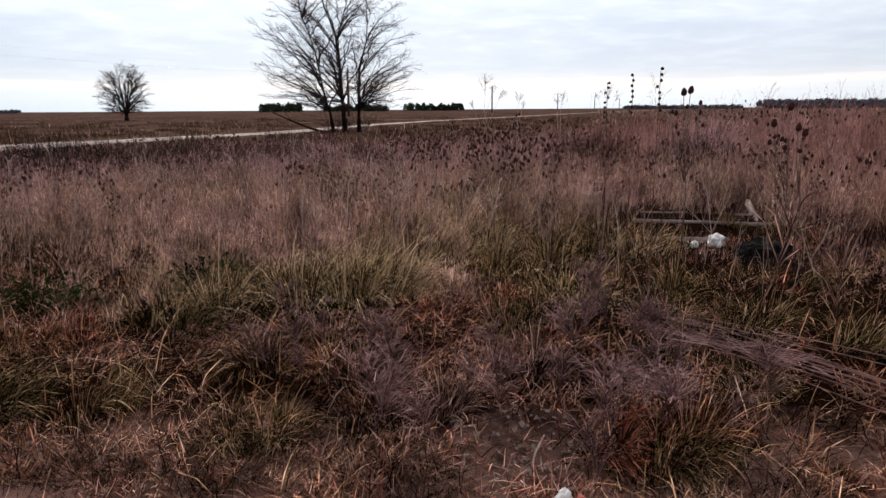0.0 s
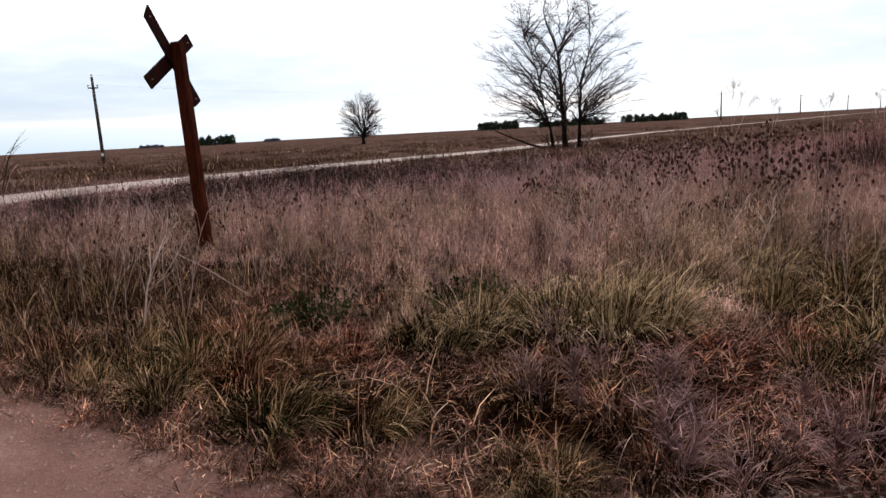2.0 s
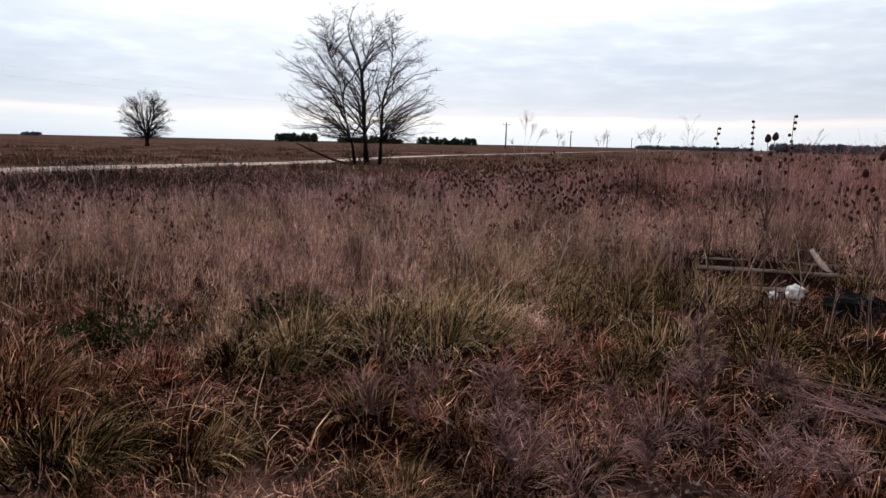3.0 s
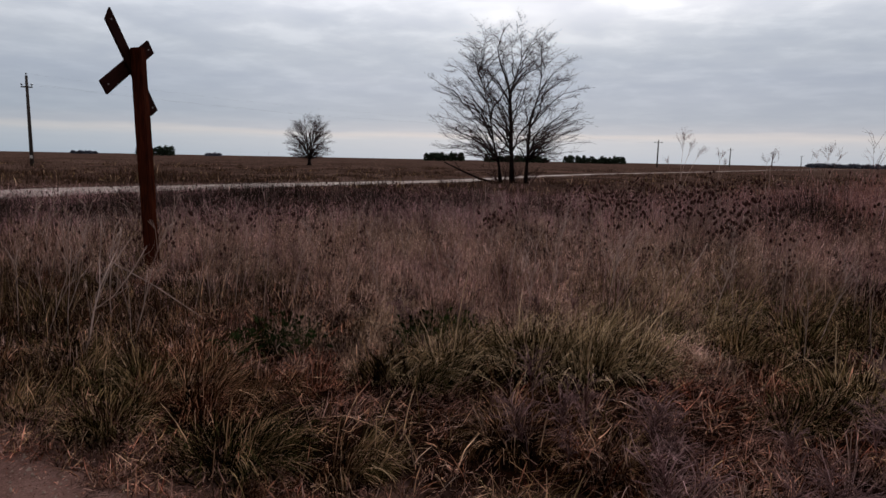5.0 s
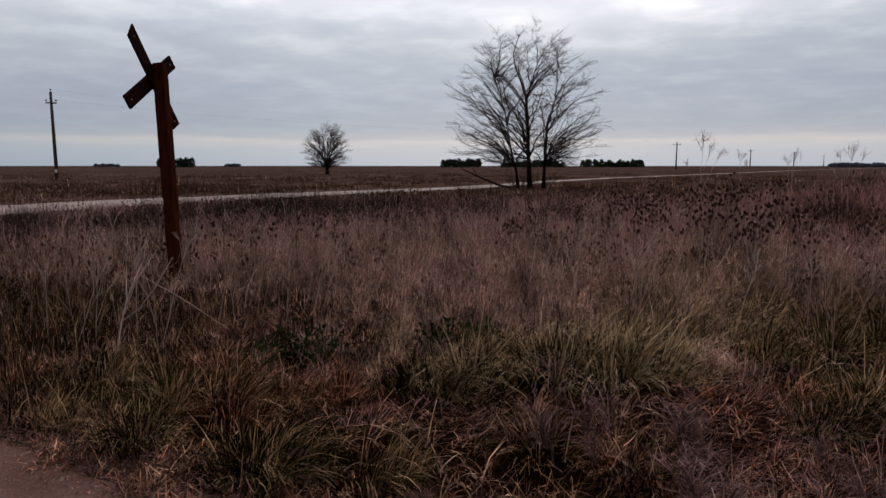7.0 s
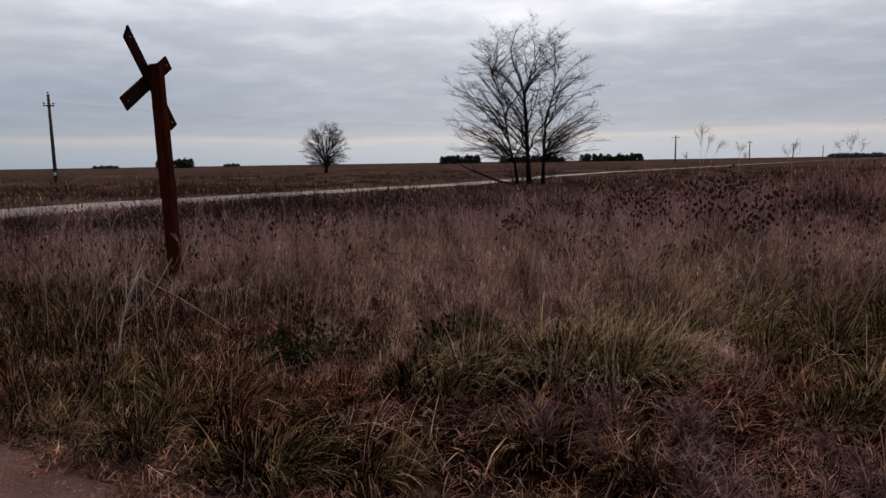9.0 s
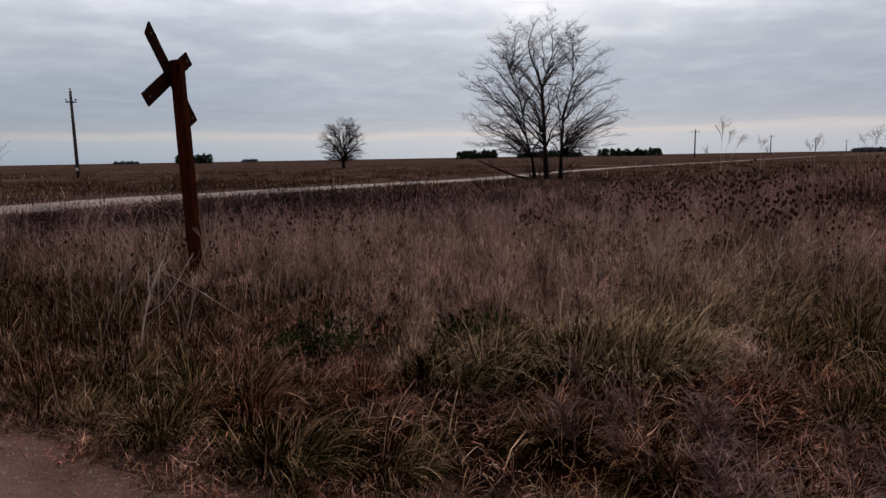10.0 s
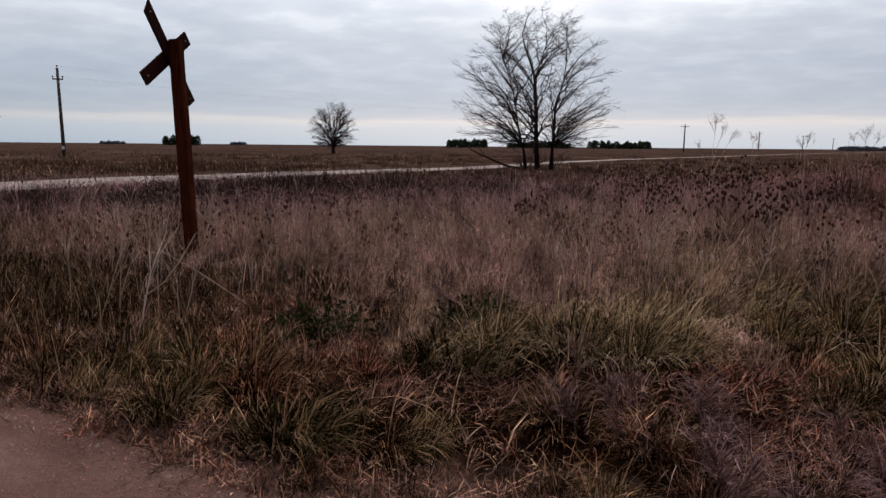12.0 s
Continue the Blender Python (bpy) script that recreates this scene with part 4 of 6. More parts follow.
# matted short grass of the verge
def build_verge():
    n = 44000
    x, y = spread(n, 2.2, 9.0, -62, 66, 1.4)
    lump = patchy(x, y, 0.45, 4)
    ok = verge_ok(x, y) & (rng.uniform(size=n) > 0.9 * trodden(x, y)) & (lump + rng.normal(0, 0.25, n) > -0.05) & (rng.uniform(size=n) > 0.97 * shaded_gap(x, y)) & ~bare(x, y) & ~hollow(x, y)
    x, y, lump = x[ok], y[ok], lump[ok]
    n = len(x)
    h = (0.13 + 0.09 * lump).clip(0.05) * rng.lognormal(0, 0.35, n)
    az = 0.2 + 2.2 * patchy(x, y, 0.6, 8) + rng.normal(0, 0.8, n)
    lean = np.abs(rng.normal(0.75, 0.4, n)).clip(0, 1.45)
    tone = patchy(x, y, 1.1, 11) + rng.normal(0, 0.3, n)
    hue = patchy(x, y, 0.9, 12) + rng.normal(0, 0.4, n)
    kinds = (("short_straw", (tone <= -0.05) & (hue < 0.25), mat_straw, "matted short straw-coloured grass"), ("short_russet_grass", (tone <= -0.05) & (hue >= 0.25), mat_russet, "matted short reddish grass"), ("short_olive_grass", tone > -0.05, mat_olive, "matted short olive-green grass"))
    for name, sel, mat, label in kinds:
        k = int(sel.sum())
        stuff(name, blades(name, on_ground(x[sel], y[sel], -0.01), h[sel] * 1.25, rng.uniform(0.0045, 0.0085, k), az[sel], lean[sel], rng.uniform(0.2, 2.0, k), 3, mat), label)
    # tangle of curled straws close to the soil, the near-black ones standing in for shade
    n = 62000
    x, y = spread(n, 2.1, 8.5, -60, 64, 1.5)
    edge = y - track_edge(x)
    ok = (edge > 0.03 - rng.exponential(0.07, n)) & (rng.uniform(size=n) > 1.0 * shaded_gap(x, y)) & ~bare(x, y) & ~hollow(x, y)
    x, y, edge = x[ok], y[ok], edge[ok]
    n = len(x)
    pos = on_ground(x, y, 0.0)
    pos[:, 2] += rng.uniform(-0.01, 0.07, n) * np.clip(edge / 0.5, 0, 1)
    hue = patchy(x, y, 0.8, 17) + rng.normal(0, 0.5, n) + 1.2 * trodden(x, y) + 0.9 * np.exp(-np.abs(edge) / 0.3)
    for name, sel, mat in (("red_tangle", hue > 0.45, mat_russet), ("straw_tangle", (hue <= 0.45) & (hue > -0.1), mat_curl), ("shade_tangle", hue <= -0.1, mat_shade_straw)):
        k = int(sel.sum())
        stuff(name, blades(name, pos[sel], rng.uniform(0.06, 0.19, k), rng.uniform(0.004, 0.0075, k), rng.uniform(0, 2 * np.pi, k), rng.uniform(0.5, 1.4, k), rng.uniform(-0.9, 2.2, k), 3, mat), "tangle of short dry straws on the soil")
    # laid straw on the trodden patches and along the track's edge
    n = 70000
    x, y = spread(n, 1.9, 8.0, -55, 62, 1.35)
    edge = y - track_edge(x)
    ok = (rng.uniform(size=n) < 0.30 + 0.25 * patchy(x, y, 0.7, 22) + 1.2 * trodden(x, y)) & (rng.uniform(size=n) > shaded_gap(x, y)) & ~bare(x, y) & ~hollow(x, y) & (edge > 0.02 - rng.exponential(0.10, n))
    x, y, edge = x[ok], y[ok], edge[ok]
    n = len(x)
    az = 1.5 * patchy(x, y, 0.9, 21) + rng.normal(0, 0.9, n)
    pos = on_ground(x, y, 0.014)
    pos[:, 2] += rng.uniform(0, 0.05, n) * (edge > 0.1)
    pale = rng.uniform(size=n) + 0.3 * patchy(x, y, 0.9, 23) - 0.25 * trodden(x, y) > 0.55
    for name, sel, mat, label in (("red_litter", ~pale, mat_pinkstraw, "laid reddish straw matted on the soil"), ("straw_litter", pale, mat_litter, "laid pale straw matted on the soil")):
        k = int(sel.sum())
        stuff(name, blades(name, pos[sel], rng.uniform(0.06, 0.20, k), rng.uniform(0.0038, 0.0068, k), az[sel], rng.uniform(0.9, 1.5, k), rng.uniform(-0.6, 1.0, k), 3, mat), label)

    # curled straw between the last tussocks and the dirt
    n = 15000
    x = rng.uniform(-7.0, 1.8, n)
    off = rng.uniform(0.0, 0.55, n)
    y = track_edge(x) + off
    ok = ~bare(x, y) & (rng.uniform(size=n) > 0.6 * shaded_gap(x, y))
    x, y, off = x[ok], y[ok], off[ok]
    pos = on_ground(x, y, 0.01)
    pos[:, 2] += rng.uniform(0, 0.10, len(x)) * off
    share = rng.uniform(size=len(x))
    for name, sel, mat in (("red_curls", share < 0.4, mat_pinkstraw), ("pale_curls", (share >= 0.4) & (share < 0.7), mat_litter), ("olive_curls", share >= 0.7, mat_olive)):
        k = int(sel.sum())
        stuff(name, blades(name, pos[sel], rng.uniform(0.04, 0.13, k), rng.uniform(0.0035, 0.006, k), rng.uniform(0, 2 * np.pi, k), rng.uniform(0.6, 1.5, k), rng.uniform(-1.4, 1.8, k), 3, mat), "curled dry straw along the dirt")
    # crumbs of straw trodden into the dirt along the edge
    n = 9000
    x = rng.uniform(-6.5, 2.2, n)
    y = track_edge(x) + rng.normal(0.0, 0.16, n)
    for name, sel, mat in (("red_crumbs", rng.uniform(size=n) < 0.6, mat_russet), ("pale_crumbs", rng.uniform(size=n) < 0.3, mat_litter)):
        k = int(sel.sum())
        stuff(name, blades(name, on_ground(x[sel], y[sel], 0.013), rng.uniform(0.012, 0.045, k), rng.uniform(0.0025, 0.005, k), rng.uniform(0, 2 * np.pi, k), rng.uniform(1.25, 1.55, k), rng.uniform(-0.3, 0.3, k), 2, mat), "crumbs of straw trodden into the dirt")


build_verge()


# tussocks
def tussock_mesh(name, count, radius, height, mat, seed, comb=0.0, droop=0.5):
    """A fountain of blades in locks that rise from a tight foot and arch over, combed to one side by the wind."""
    r = np.random.default_rng(seed)
    locks = 46
    which = r.integers(0, locks, count)
    la, ld = r.uniform(0, 2 * np.pi, locks), np.sqrt(r.uniform(0.02, 1, locks))
    a, d = la[which] + r.normal(0, 0.28, count), (ld[which] + r.normal(0, 0.07, count)).clip(0.02, 1.1)
    pos = np.stack([d * radius * 0.45 * np.cos(a), d * radius * 0.45 * np.sin(a), np.full(count, -0.03)], 1)
    way = a + r.normal(0, 0.35, locks)[which]
    az = np.arctan2(np.sin(way) - comb * 0.3, np.cos(way) + comb * 1.3)
    h = height * r.lognormal(0, 0.22, locks)[which] * r.lognormal(-0.05, 0.28, count) * (1.18 - 0.25 * d)
    lean = (0.03 + 0.50 * d * r.uniform(0.6, 1.3, locks)[which] + r.normal(0, 0.12, count)).clip(0, 1.2)
    bend = (r.uniform(0.5, 2.1, locks)[which] + r.normal(0, 0.5, count)) * droop
    fallen = r.uniform(size=count) < 0.12
    lean = np.where(fallen, r.uniform(0.9, 1.4, count), lean)
    bend = np.where(fallen, r.uniform(0.0, 0.7, count), bend)
    az = az + np.where(fallen, r.normal(0, 0.6, count), 0)
    return blades(name, pos, h, 0.0048 * r.lognormal(0, 0.3, count), az, lean, bend, 5, mat)


def shade_thatch_mesh(name, radius, height, seed):
    """Near-black blades in the heart of a tussock, standing in for the shade at its foot."""
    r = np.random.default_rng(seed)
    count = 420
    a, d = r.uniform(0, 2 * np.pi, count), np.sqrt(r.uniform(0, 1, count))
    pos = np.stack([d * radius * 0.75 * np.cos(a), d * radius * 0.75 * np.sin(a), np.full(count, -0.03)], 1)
    return blades(name, pos, 1.15 * height * r.lognormal(0, 0.25, count) * (1.2 - 0.5 * d), r.uniform(0.008, 0.015, count), a + r.normal(0, 0.6, count), 0.85 * d * r.uniform(0.3, 1.2, count), r.uniform(0.2, 1.4, count), 3, mat_shade_thatch)


def build_tussocks():
    kinds = {
        "green": (mat_tussock_green, "dense dark green grass tussock with straw tips", 980, 0.44, 0.30, 1.25),
        "olive": (mat_tussock_olive, "olive and straw grass tussock bent by the wind", 980, 0.44, 0.29, 1.35),
        "pale": (mat_tussock_pale, "pale olive grass tussock combed over by the wind", 1040, 0.46, 0.35, 1.7),
        "straw": (mat_tussock_straw, "dry straw-coloured grass tussock", 800, 0.40, 0.26, 1.2),
        "russet": (mat_tussock_russet, "reddish dry grass tussock", 800, 0.40, 0.25, 1.2),
        "mauve": (mat_tussock_mauve, "grey-mauve dry grass tussock", 720, 0.36, 0.26, 0.9),
    }
    firsts, hearts = {}, {}
    for k, (kind, (mat, label, count, radius, height, droop)) in enumerate(kinds.items()):
        hearts[kind] = shade_thatch_mesh("shade_thatch", radius, height * 0.52, 90 + k)
        firsts[kind] = [tussock_mesh("tuft", count, radius, height, mat, 50 + 7 * k + v, (0.2, 0.6, 1.0)[v], droop) for v in range(3)]
    chosen = list(TUSSOCKS)
    r = np.random.default_rng(77)
    taken = [(c[0], c[1]) for c in chosen]
    mix = ["olive", "straw", "olive", "russet", "mauve", "olive", "green", "green"]
    tries = 0
    while len(chosen) < 140 and tries < 9000:
        tries += 1
        x, y = r.uniform(-8.0, 6.5), r.uniform(2.3, 8.6)
        if y < float(track_edge(x)) + 0.22 or float(trodden(np.array([x]), np.array([y]))[0]) > 0.42:
            continue
        if abs(math.atan2(x + 0.5, y)) > 1.05 or min(math.hypot(x - a, y - b) for a, b in taken) < 0.36:
            continue
        kind = mix[int(r.integers(len(mix)))]
        if x > 1.5:
            kind = ("green", "russet", "olive", "green")[int(r.integers(4))]
        if y > 6.2 and kind == "green":
            kind = "straw"
        if y < float(track_edge(x)) + 0.7 and kind in ("green", "olive"):
            kind = "straw"
        taken.append((x, y))
        chosen.append((x, y, kind, r.uniform(0.5, 0.95) * (0.75 if y < 4.2 else 1.0), r.uniform(-50, 50)))
    for x, y, kind, size, turn in chosen:
        mesh = firsts[kind][int(r.integers(3))]
        ob = new("grass_tussock")
        new("tuft", mesh).parent = ob
        heart = new("shade_thatch", hearts[kind])
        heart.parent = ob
        tagged(heart, "near-black blades at the foot standing in for shade")
        ob.matrix_world = pose(x, y, float(terrain(x, y)) - 0.01, 0, 0, turn) @ Matrix.Diagonal((size, size, size * r.uniform(0.85, 1.1), 1))
        tagged(ob, kinds[kind][1], "grass", "grass tussocks of the verge")


build_tussocks()


# fine dry grass behind the verge, and the belt of weeds beyond it
def build_meadow():
    n = 62000
    x, y = spread(n, 5.2, 14.0, -60, 66, 1.2)
    ok = (y > 5.5 + 0.5 * patchy(x, y, 2.5, 31) + np.where(x < -2.5, -1.2, 0) + np.where(x > 0.3, 2.6, 0)) & (rng.uniform(size=n) > 0.8 * trodden(x, y)) & (patchy(x, y, 0.8, 32) + rng.normal(0, 0.28, n) > -0.25) & (clear_of_rails(x, y) | (rng.uniform(size=n) < 0.12)) & ~bare(x, y)
    x, y = x[ok], y[ok]
    n = len(x)
    tall = np.clip((y - 4.5) / 4.0, 0.35, 1.0) * (1 + 0.3 * patchy(x, y, 1.0, 33))
    h = 0.46 * tall * low_spot(x, y) * rng.lognormal(0, 0.3, n)
    az = 1.2 * patchy(x, y, 2.2, 35) + rng.normal(0, 1.4, n)
    lean = np.abs(rng.normal(0.28, 0.28, n))
    pick = rng.uniform(size=n) + 0.25 * patchy(x, y, 2.4, 37)
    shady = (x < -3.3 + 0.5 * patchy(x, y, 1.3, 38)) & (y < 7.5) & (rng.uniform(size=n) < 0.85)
    # half the weeds go near-black, as the shade between the stems
    shade_fill = shady & (rng.uniform(size=n) < 0.5)
    for name, sel, mat, label in (("olive_weeds", shady & ~shade_fill, mat_olive, "olive grass and weeds round the sign's foot"), ("shade_weeds", shade_fill, mat_shade_straw, "near-black weeds standing in for shade round the sign's foot")):
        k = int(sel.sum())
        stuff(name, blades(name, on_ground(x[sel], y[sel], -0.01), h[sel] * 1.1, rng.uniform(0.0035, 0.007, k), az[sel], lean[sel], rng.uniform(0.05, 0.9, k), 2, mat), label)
    pick[shady] = 9.0
    # deep brown thicket on the sign's side of the verge, half near-black to stand for its shade
    m = 7500
    tx, ty = rng.uniform(-9.0, -3.6, m), rng.uniform(3.5, 6.6, m)
    keep = (ty > 3.75 + 0.25 * patchy(tx, ty, 0.7, 39)) & (tx < -3.9 - 0.25 * (ty - 3.7) + 0.3 * patchy(tx, ty, 0.8, 40)) & (rng.uniform(size=m) > 0.9 * trodden(tx, ty)) & (np.hypot(tx + 4.9, ty - 4.6) > 0.45) & (patchy(tx, ty, 0.5, 36) + rng.normal(0, 0.3, m) > -0.2)
    tx, ty = tx[keep], ty[keep]
    share = rng.uniform(size=len(tx))
    for name, sel, mat, tall in (("brown_thicket", share < 0.36, mat_brown, 0.42), ("olive_thicket", (share >= 0.36) & (share < 0.5), mat_olive, 0.38), ("shade_thicket", share >= 0.5, mat_shade_straw, 0.34)):
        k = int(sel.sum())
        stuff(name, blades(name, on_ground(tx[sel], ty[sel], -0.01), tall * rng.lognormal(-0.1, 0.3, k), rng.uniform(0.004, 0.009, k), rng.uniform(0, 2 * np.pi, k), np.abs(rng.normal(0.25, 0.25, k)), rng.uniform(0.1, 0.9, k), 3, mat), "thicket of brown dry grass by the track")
    for name, sel, mat, label in (("dry_grass", pick < 0.5, mat_tan, "fine upright straw-coloured dry grass"), ("russet_grass", (pick >= 0.5) & (pick < 0.72), mat_pink, "fine upright reddish dry grass"), ("olive_meadow_grass", (pick >= 0.72) & (pick < 5), mat_belt_tan, "fine upright olive-tan dry grass")):
        stuff(name, blades(name, on_ground(x[sel], y[sel], -0.01), h[sel], rng.uniform(0.0035, 0.007, sel.sum()), az[sel], lean[sel], rng.uniform(0.05, 0.9, sel.sum()), 2, mat), label)
    # feathery side shoots that make the grass soft
    n = 115000
    k = rng.choice(np.flatnonzero(pick < 5), n)
    pos = on_ground(x[k], y[k])
    pos[:, 2] += h[k] * rng.uniform(0.25, 1.0, n)
    pos[:, :2] += rng.normal(0, 0.04, (n, 2))
    stuff("grass_plumes", blades("grass_plumes", pos, rng.uniform(0.05, 0.14, n), rng.uniform(0.003, 0.006, n), rng.uniform(0, 2 * np.pi, n), rng.uniform(0.1, 1.3, n), rng.uniform(-0.4, 0.6, n), 1, mat_tan), "feathery tops of the dry grass")


def weed_height(x, y):
    right = 1 / (1 + np.exp(-(x - 0.06 * y - 1.0) / 1.5))
    ridge = np.exp(-((y - 14.0) / 6.5) ** 2) / (1 + np.exp(-(x - 1.8) / 0.9))
    return (0.60 + 0.22 * right + 0.30 * ridge) * np.clip((np.hypot(x + 0.5, y) - 5.5) / 7.0, 0.35, 1.0) * (1 + 0.2 * patchy(x, y, 3.0, 41) + 0.14 * patchy(x, y, 0.9, 42))


def low_spot(x, y):
    """The weeds stay low before the sign's foot."""
    return 1 - 0.78 * np.exp(-(((x + 6.4) / 1.0) ** 2 + ((y - 7.5) / 1.1) ** 2))


# dark patches in the belt: place, radius, height and number of stems
BRUSH_SPOTS = ((-11.2, 18.8, 2.4, 1.05, 5600), (-8.4, 21.0, 2.0, 1.0, 3600), (-13.6, 16.8, 1.6, 0.95, 2600), (-5.5, 22.5, 1.5, 0.95, 1800), (-2.6, 20.5, 1.0, 0.8, 1200), (3.2, 14.5, 1.1, 1.05, 2200), (5.2, 13.6, 0.9, 1.0, 1800), (-1.5, 10.5, 0.6, 0.5, 900), (0.9, 11.6, 0.7, 0.55, 900), (-4.2, 12.5, 0.7, 0.5, 900), (-16.0, 13.6, 1.3, 0.75, 2200), (-13.6, 13.9, 1.0, 0.7, 1500), (-2.1, 12.0, 0.5, 0.6, 900))


def build_weeds():
    # stems
    n = 72000
    x, y = spread(n, 7.2, 34.0, -60, 64, 1.35)
    dark = np.zeros(n)
    for cx, cy, rad, *_ in BRUSH_SPOTS:
        dark = np.maximum(dark, np.exp(-((x - cx) ** 2 + (y - cy) ** 2) / rad ** 2))
    ok = (off_road(x, y) > 3.4) & (patchy(x, y, 1.1, 45) + rng.normal(0, 0.5, n) > -0.25) & (rng.uniform(size=n) > 0.9 * dark) & (clear_of_rails(x, y) | (rng.uniform(size=n) < 0.06))
    x, y = x[ok], y[ok]
    n = len(x)
    fade = np.clip((36 - np.hypot(x, y)) / 10, 0.5, 1)
    h = weed_height(x, y) * low_spot(x, y) * fade * np.minimum(rng.lognormal(-0.12, 0.24, n), np.where(x > 1.2, 1.02, 1.5))
    r = np.hypot(x, y)
    w = rng.uniform(0.0025, 0.0055, n) * np.clip(r / 11, 0.8, 2.2)
    red = 0.7 * (x + 0.3) / 6 + 0.35 * patchy(x, y, 4.0, 43) + rng.normal(0, 0.4, n) > 0.3
    az = rng.uniform(0, 2 * np.pi, n)
    brown = ~red & (x + 0.8 < -0.72 * y + 0.6 * patchy(x, y, 2.0, 46)) & (rng.uniform(size=n) < 0.8) & (r < 15)
    tan = ~red & ~brown & (0.9 * patchy(x, y, 3.2, 49) + rng.normal(0, 0.35, n) + 0.5 * (x < -4) * (y < 12) - 0.11 * (r - 9).clip(-2, 8) > 0.3)
    grey = ~red & ~tan & ~brown
    for name, sel, mat, label in (("grey_weeds", grey, mat_pink, "belt of tall grey-mauve dry weeds"), ("tan_weeds", tan, mat_belt_tan, "belt of tall tan and olive dry grass"), ("brown_weeds", brown, mat_brown, "belt of tall brown and olive dry grass"), ("reddish_weeds", red, mat_belt_red, "belt of tall reddish-brown dry grass")):
        stuff(name, blades(name, on_ground(x[sel], y[sel], -0.02), h[sel], w[sel], az[sel], np.abs(rng.normal(0.26, 0.28, sel.sum())), rng.uniform(-0.2, 0.5, sel.sum()), 2, mat), label)
    # fine side shoots all over them
    n = 250000
    k = rng.integers(0, len(x), n)
    up = rng.uniform(0.15, 1.0, n)
    pos = on_ground(x[k], y[k])
    pos[:, 2] += h[k] * up
    pos[:, :2] += rng.normal(0, 0.06, (n, 2))
    size = h[k] * rng.uniform(0.10, 0.34, n) * (1.2 - 0.5 * up)
    for name, sel, mat in (("grey_shoots", grey[k], mat_pink), ("tan_shoots", tan[k], mat_belt_tan), ("brown_shoots", brown[k], mat_brown), ("reddish_shoots", red[k], mat_belt_red)):
        c = int(sel.sum())
        stuff(name, blades(name, pos[sel], size[sel], w[k][sel] * rng.uniform(0.7, 1.3, c), rng.uniform(0, 2 * np.pi, c), rng.uniform(0.1, 1.45, c), rng.uniform(-0.2, 0.2, c), 1, mat), "fine side shoots of the dry weeds")
    # dark brushy weeds in patches among the belt
    for cx, cy, rad, tall, n in BRUSH_SPOTS:
        x, y = cx + rng.normal(0, rad * 0.6, n), cy + rng.normal(0, rad * 0.6, n)
        h = tall * rng.lognormal(-0.2, 0.3, n) * np.exp(-0.35 * (np.hypot(x - cx, y - cy) / rad) ** 2)
        stuff("dark_brush", blades("dark_brush", on_ground(x, y, -0.02), h, rng.uniform(0.008, 0.018, n) * (0.5 + rad / 4), rng.uniform(0, 2 * np.pi, n), np.abs(rng.normal(0.35, 0.3, n)), rng.uniform(-0.3, 0.6, n), 2, mat_brush), "patch of dark brushy weeds in the belt")
    # loose clumps of low brush on the plain
    cx, cy = spread(420, 29.0, 120.0, -20, 62, 1.5)
    cx[:70], cy[:70] = rng.uniform(-48, -14, 70), rng.uniform(33, 46, 70)
    wide, each = rng.uniform(0.4, 1.5, 420), 90
    x = np.repeat(cx, each) + rng.normal(0, 1, 420 * each) * np.repeat(wide, each) * 0.6
    y = np.repeat(cy, each) + rng.normal(0, 1, 420 * each) * np.repeat(wide, each) * 0.5
    tall = np.repeat(wide * rng.uniform(0.3, 0.6, 420), each)
    ok = off_road(x, y) > 4.0
    x, y, tall = x[ok], y[ok], tall[ok]
    n = len(x)
    dim = rng.uniform(size=n) < 0.55
    for name, sel, mat in (("low_brush", dim, mat_low), ("low_tufts", ~dim, mat_brown)):
        k = int(sel.sum())
        stuff(name, blades(name, on_ground(x[sel], y[sel], -0.02), tall[sel] * rng.lognormal(-0.1, 0.3, k), rng.uniform(0.02, 0.06, k), rng.uniform(0, 2 * np.pi, k), np.abs(rng.normal(0.6, 0.35, k)), rng.uniform(-0.3, 0.6, k), 2, mat), "clumps of low dry brush on the plain")
    # plain beyond
    n = 110000
    x, y = spread(n, 26.0, 260.0, -50, 62, 2.0)
    ok = off_road(x, y) > 3.6
    x, y = x[ok], y[ok]
    n = len(x)
    r = np.hypot(x, y)
    h = 0.22 * rng.lognormal(0, 0.35, n)
    stuff("plain_grass", blades("plain_grass", on_ground(x, y, -0.02), h, 0.020 * np.clip(r / 25, 1, 7), rng.uniform(0, 2 * np.pi, n), np.abs(rng.normal(1.1, 0.3, n)), rng.uniform(0, 0.4, n), 1, mat_far), "short brown grass of the plain")
    # grass behind the walk, on the far side of the track
    n = 12000
    x, y = rng.uniform(-14, 12, n), -3.3 - rng.exponential(2.5, n)
    stuff("back_grass", blades("back_grass", on_ground(x, y, -0.01), 0.3 * rng.lognormal(0, 0.3, n), rng.uniform(0.004, 0.008, n), rng.uniform(0, 2 * np.pi, n), np.abs(rng.normal(0.4, 0.3, n)), rng.uniform(0, 0.5, n), 2, mat_straw), "dry grass across the track")


build_meadow()
build_weeds()


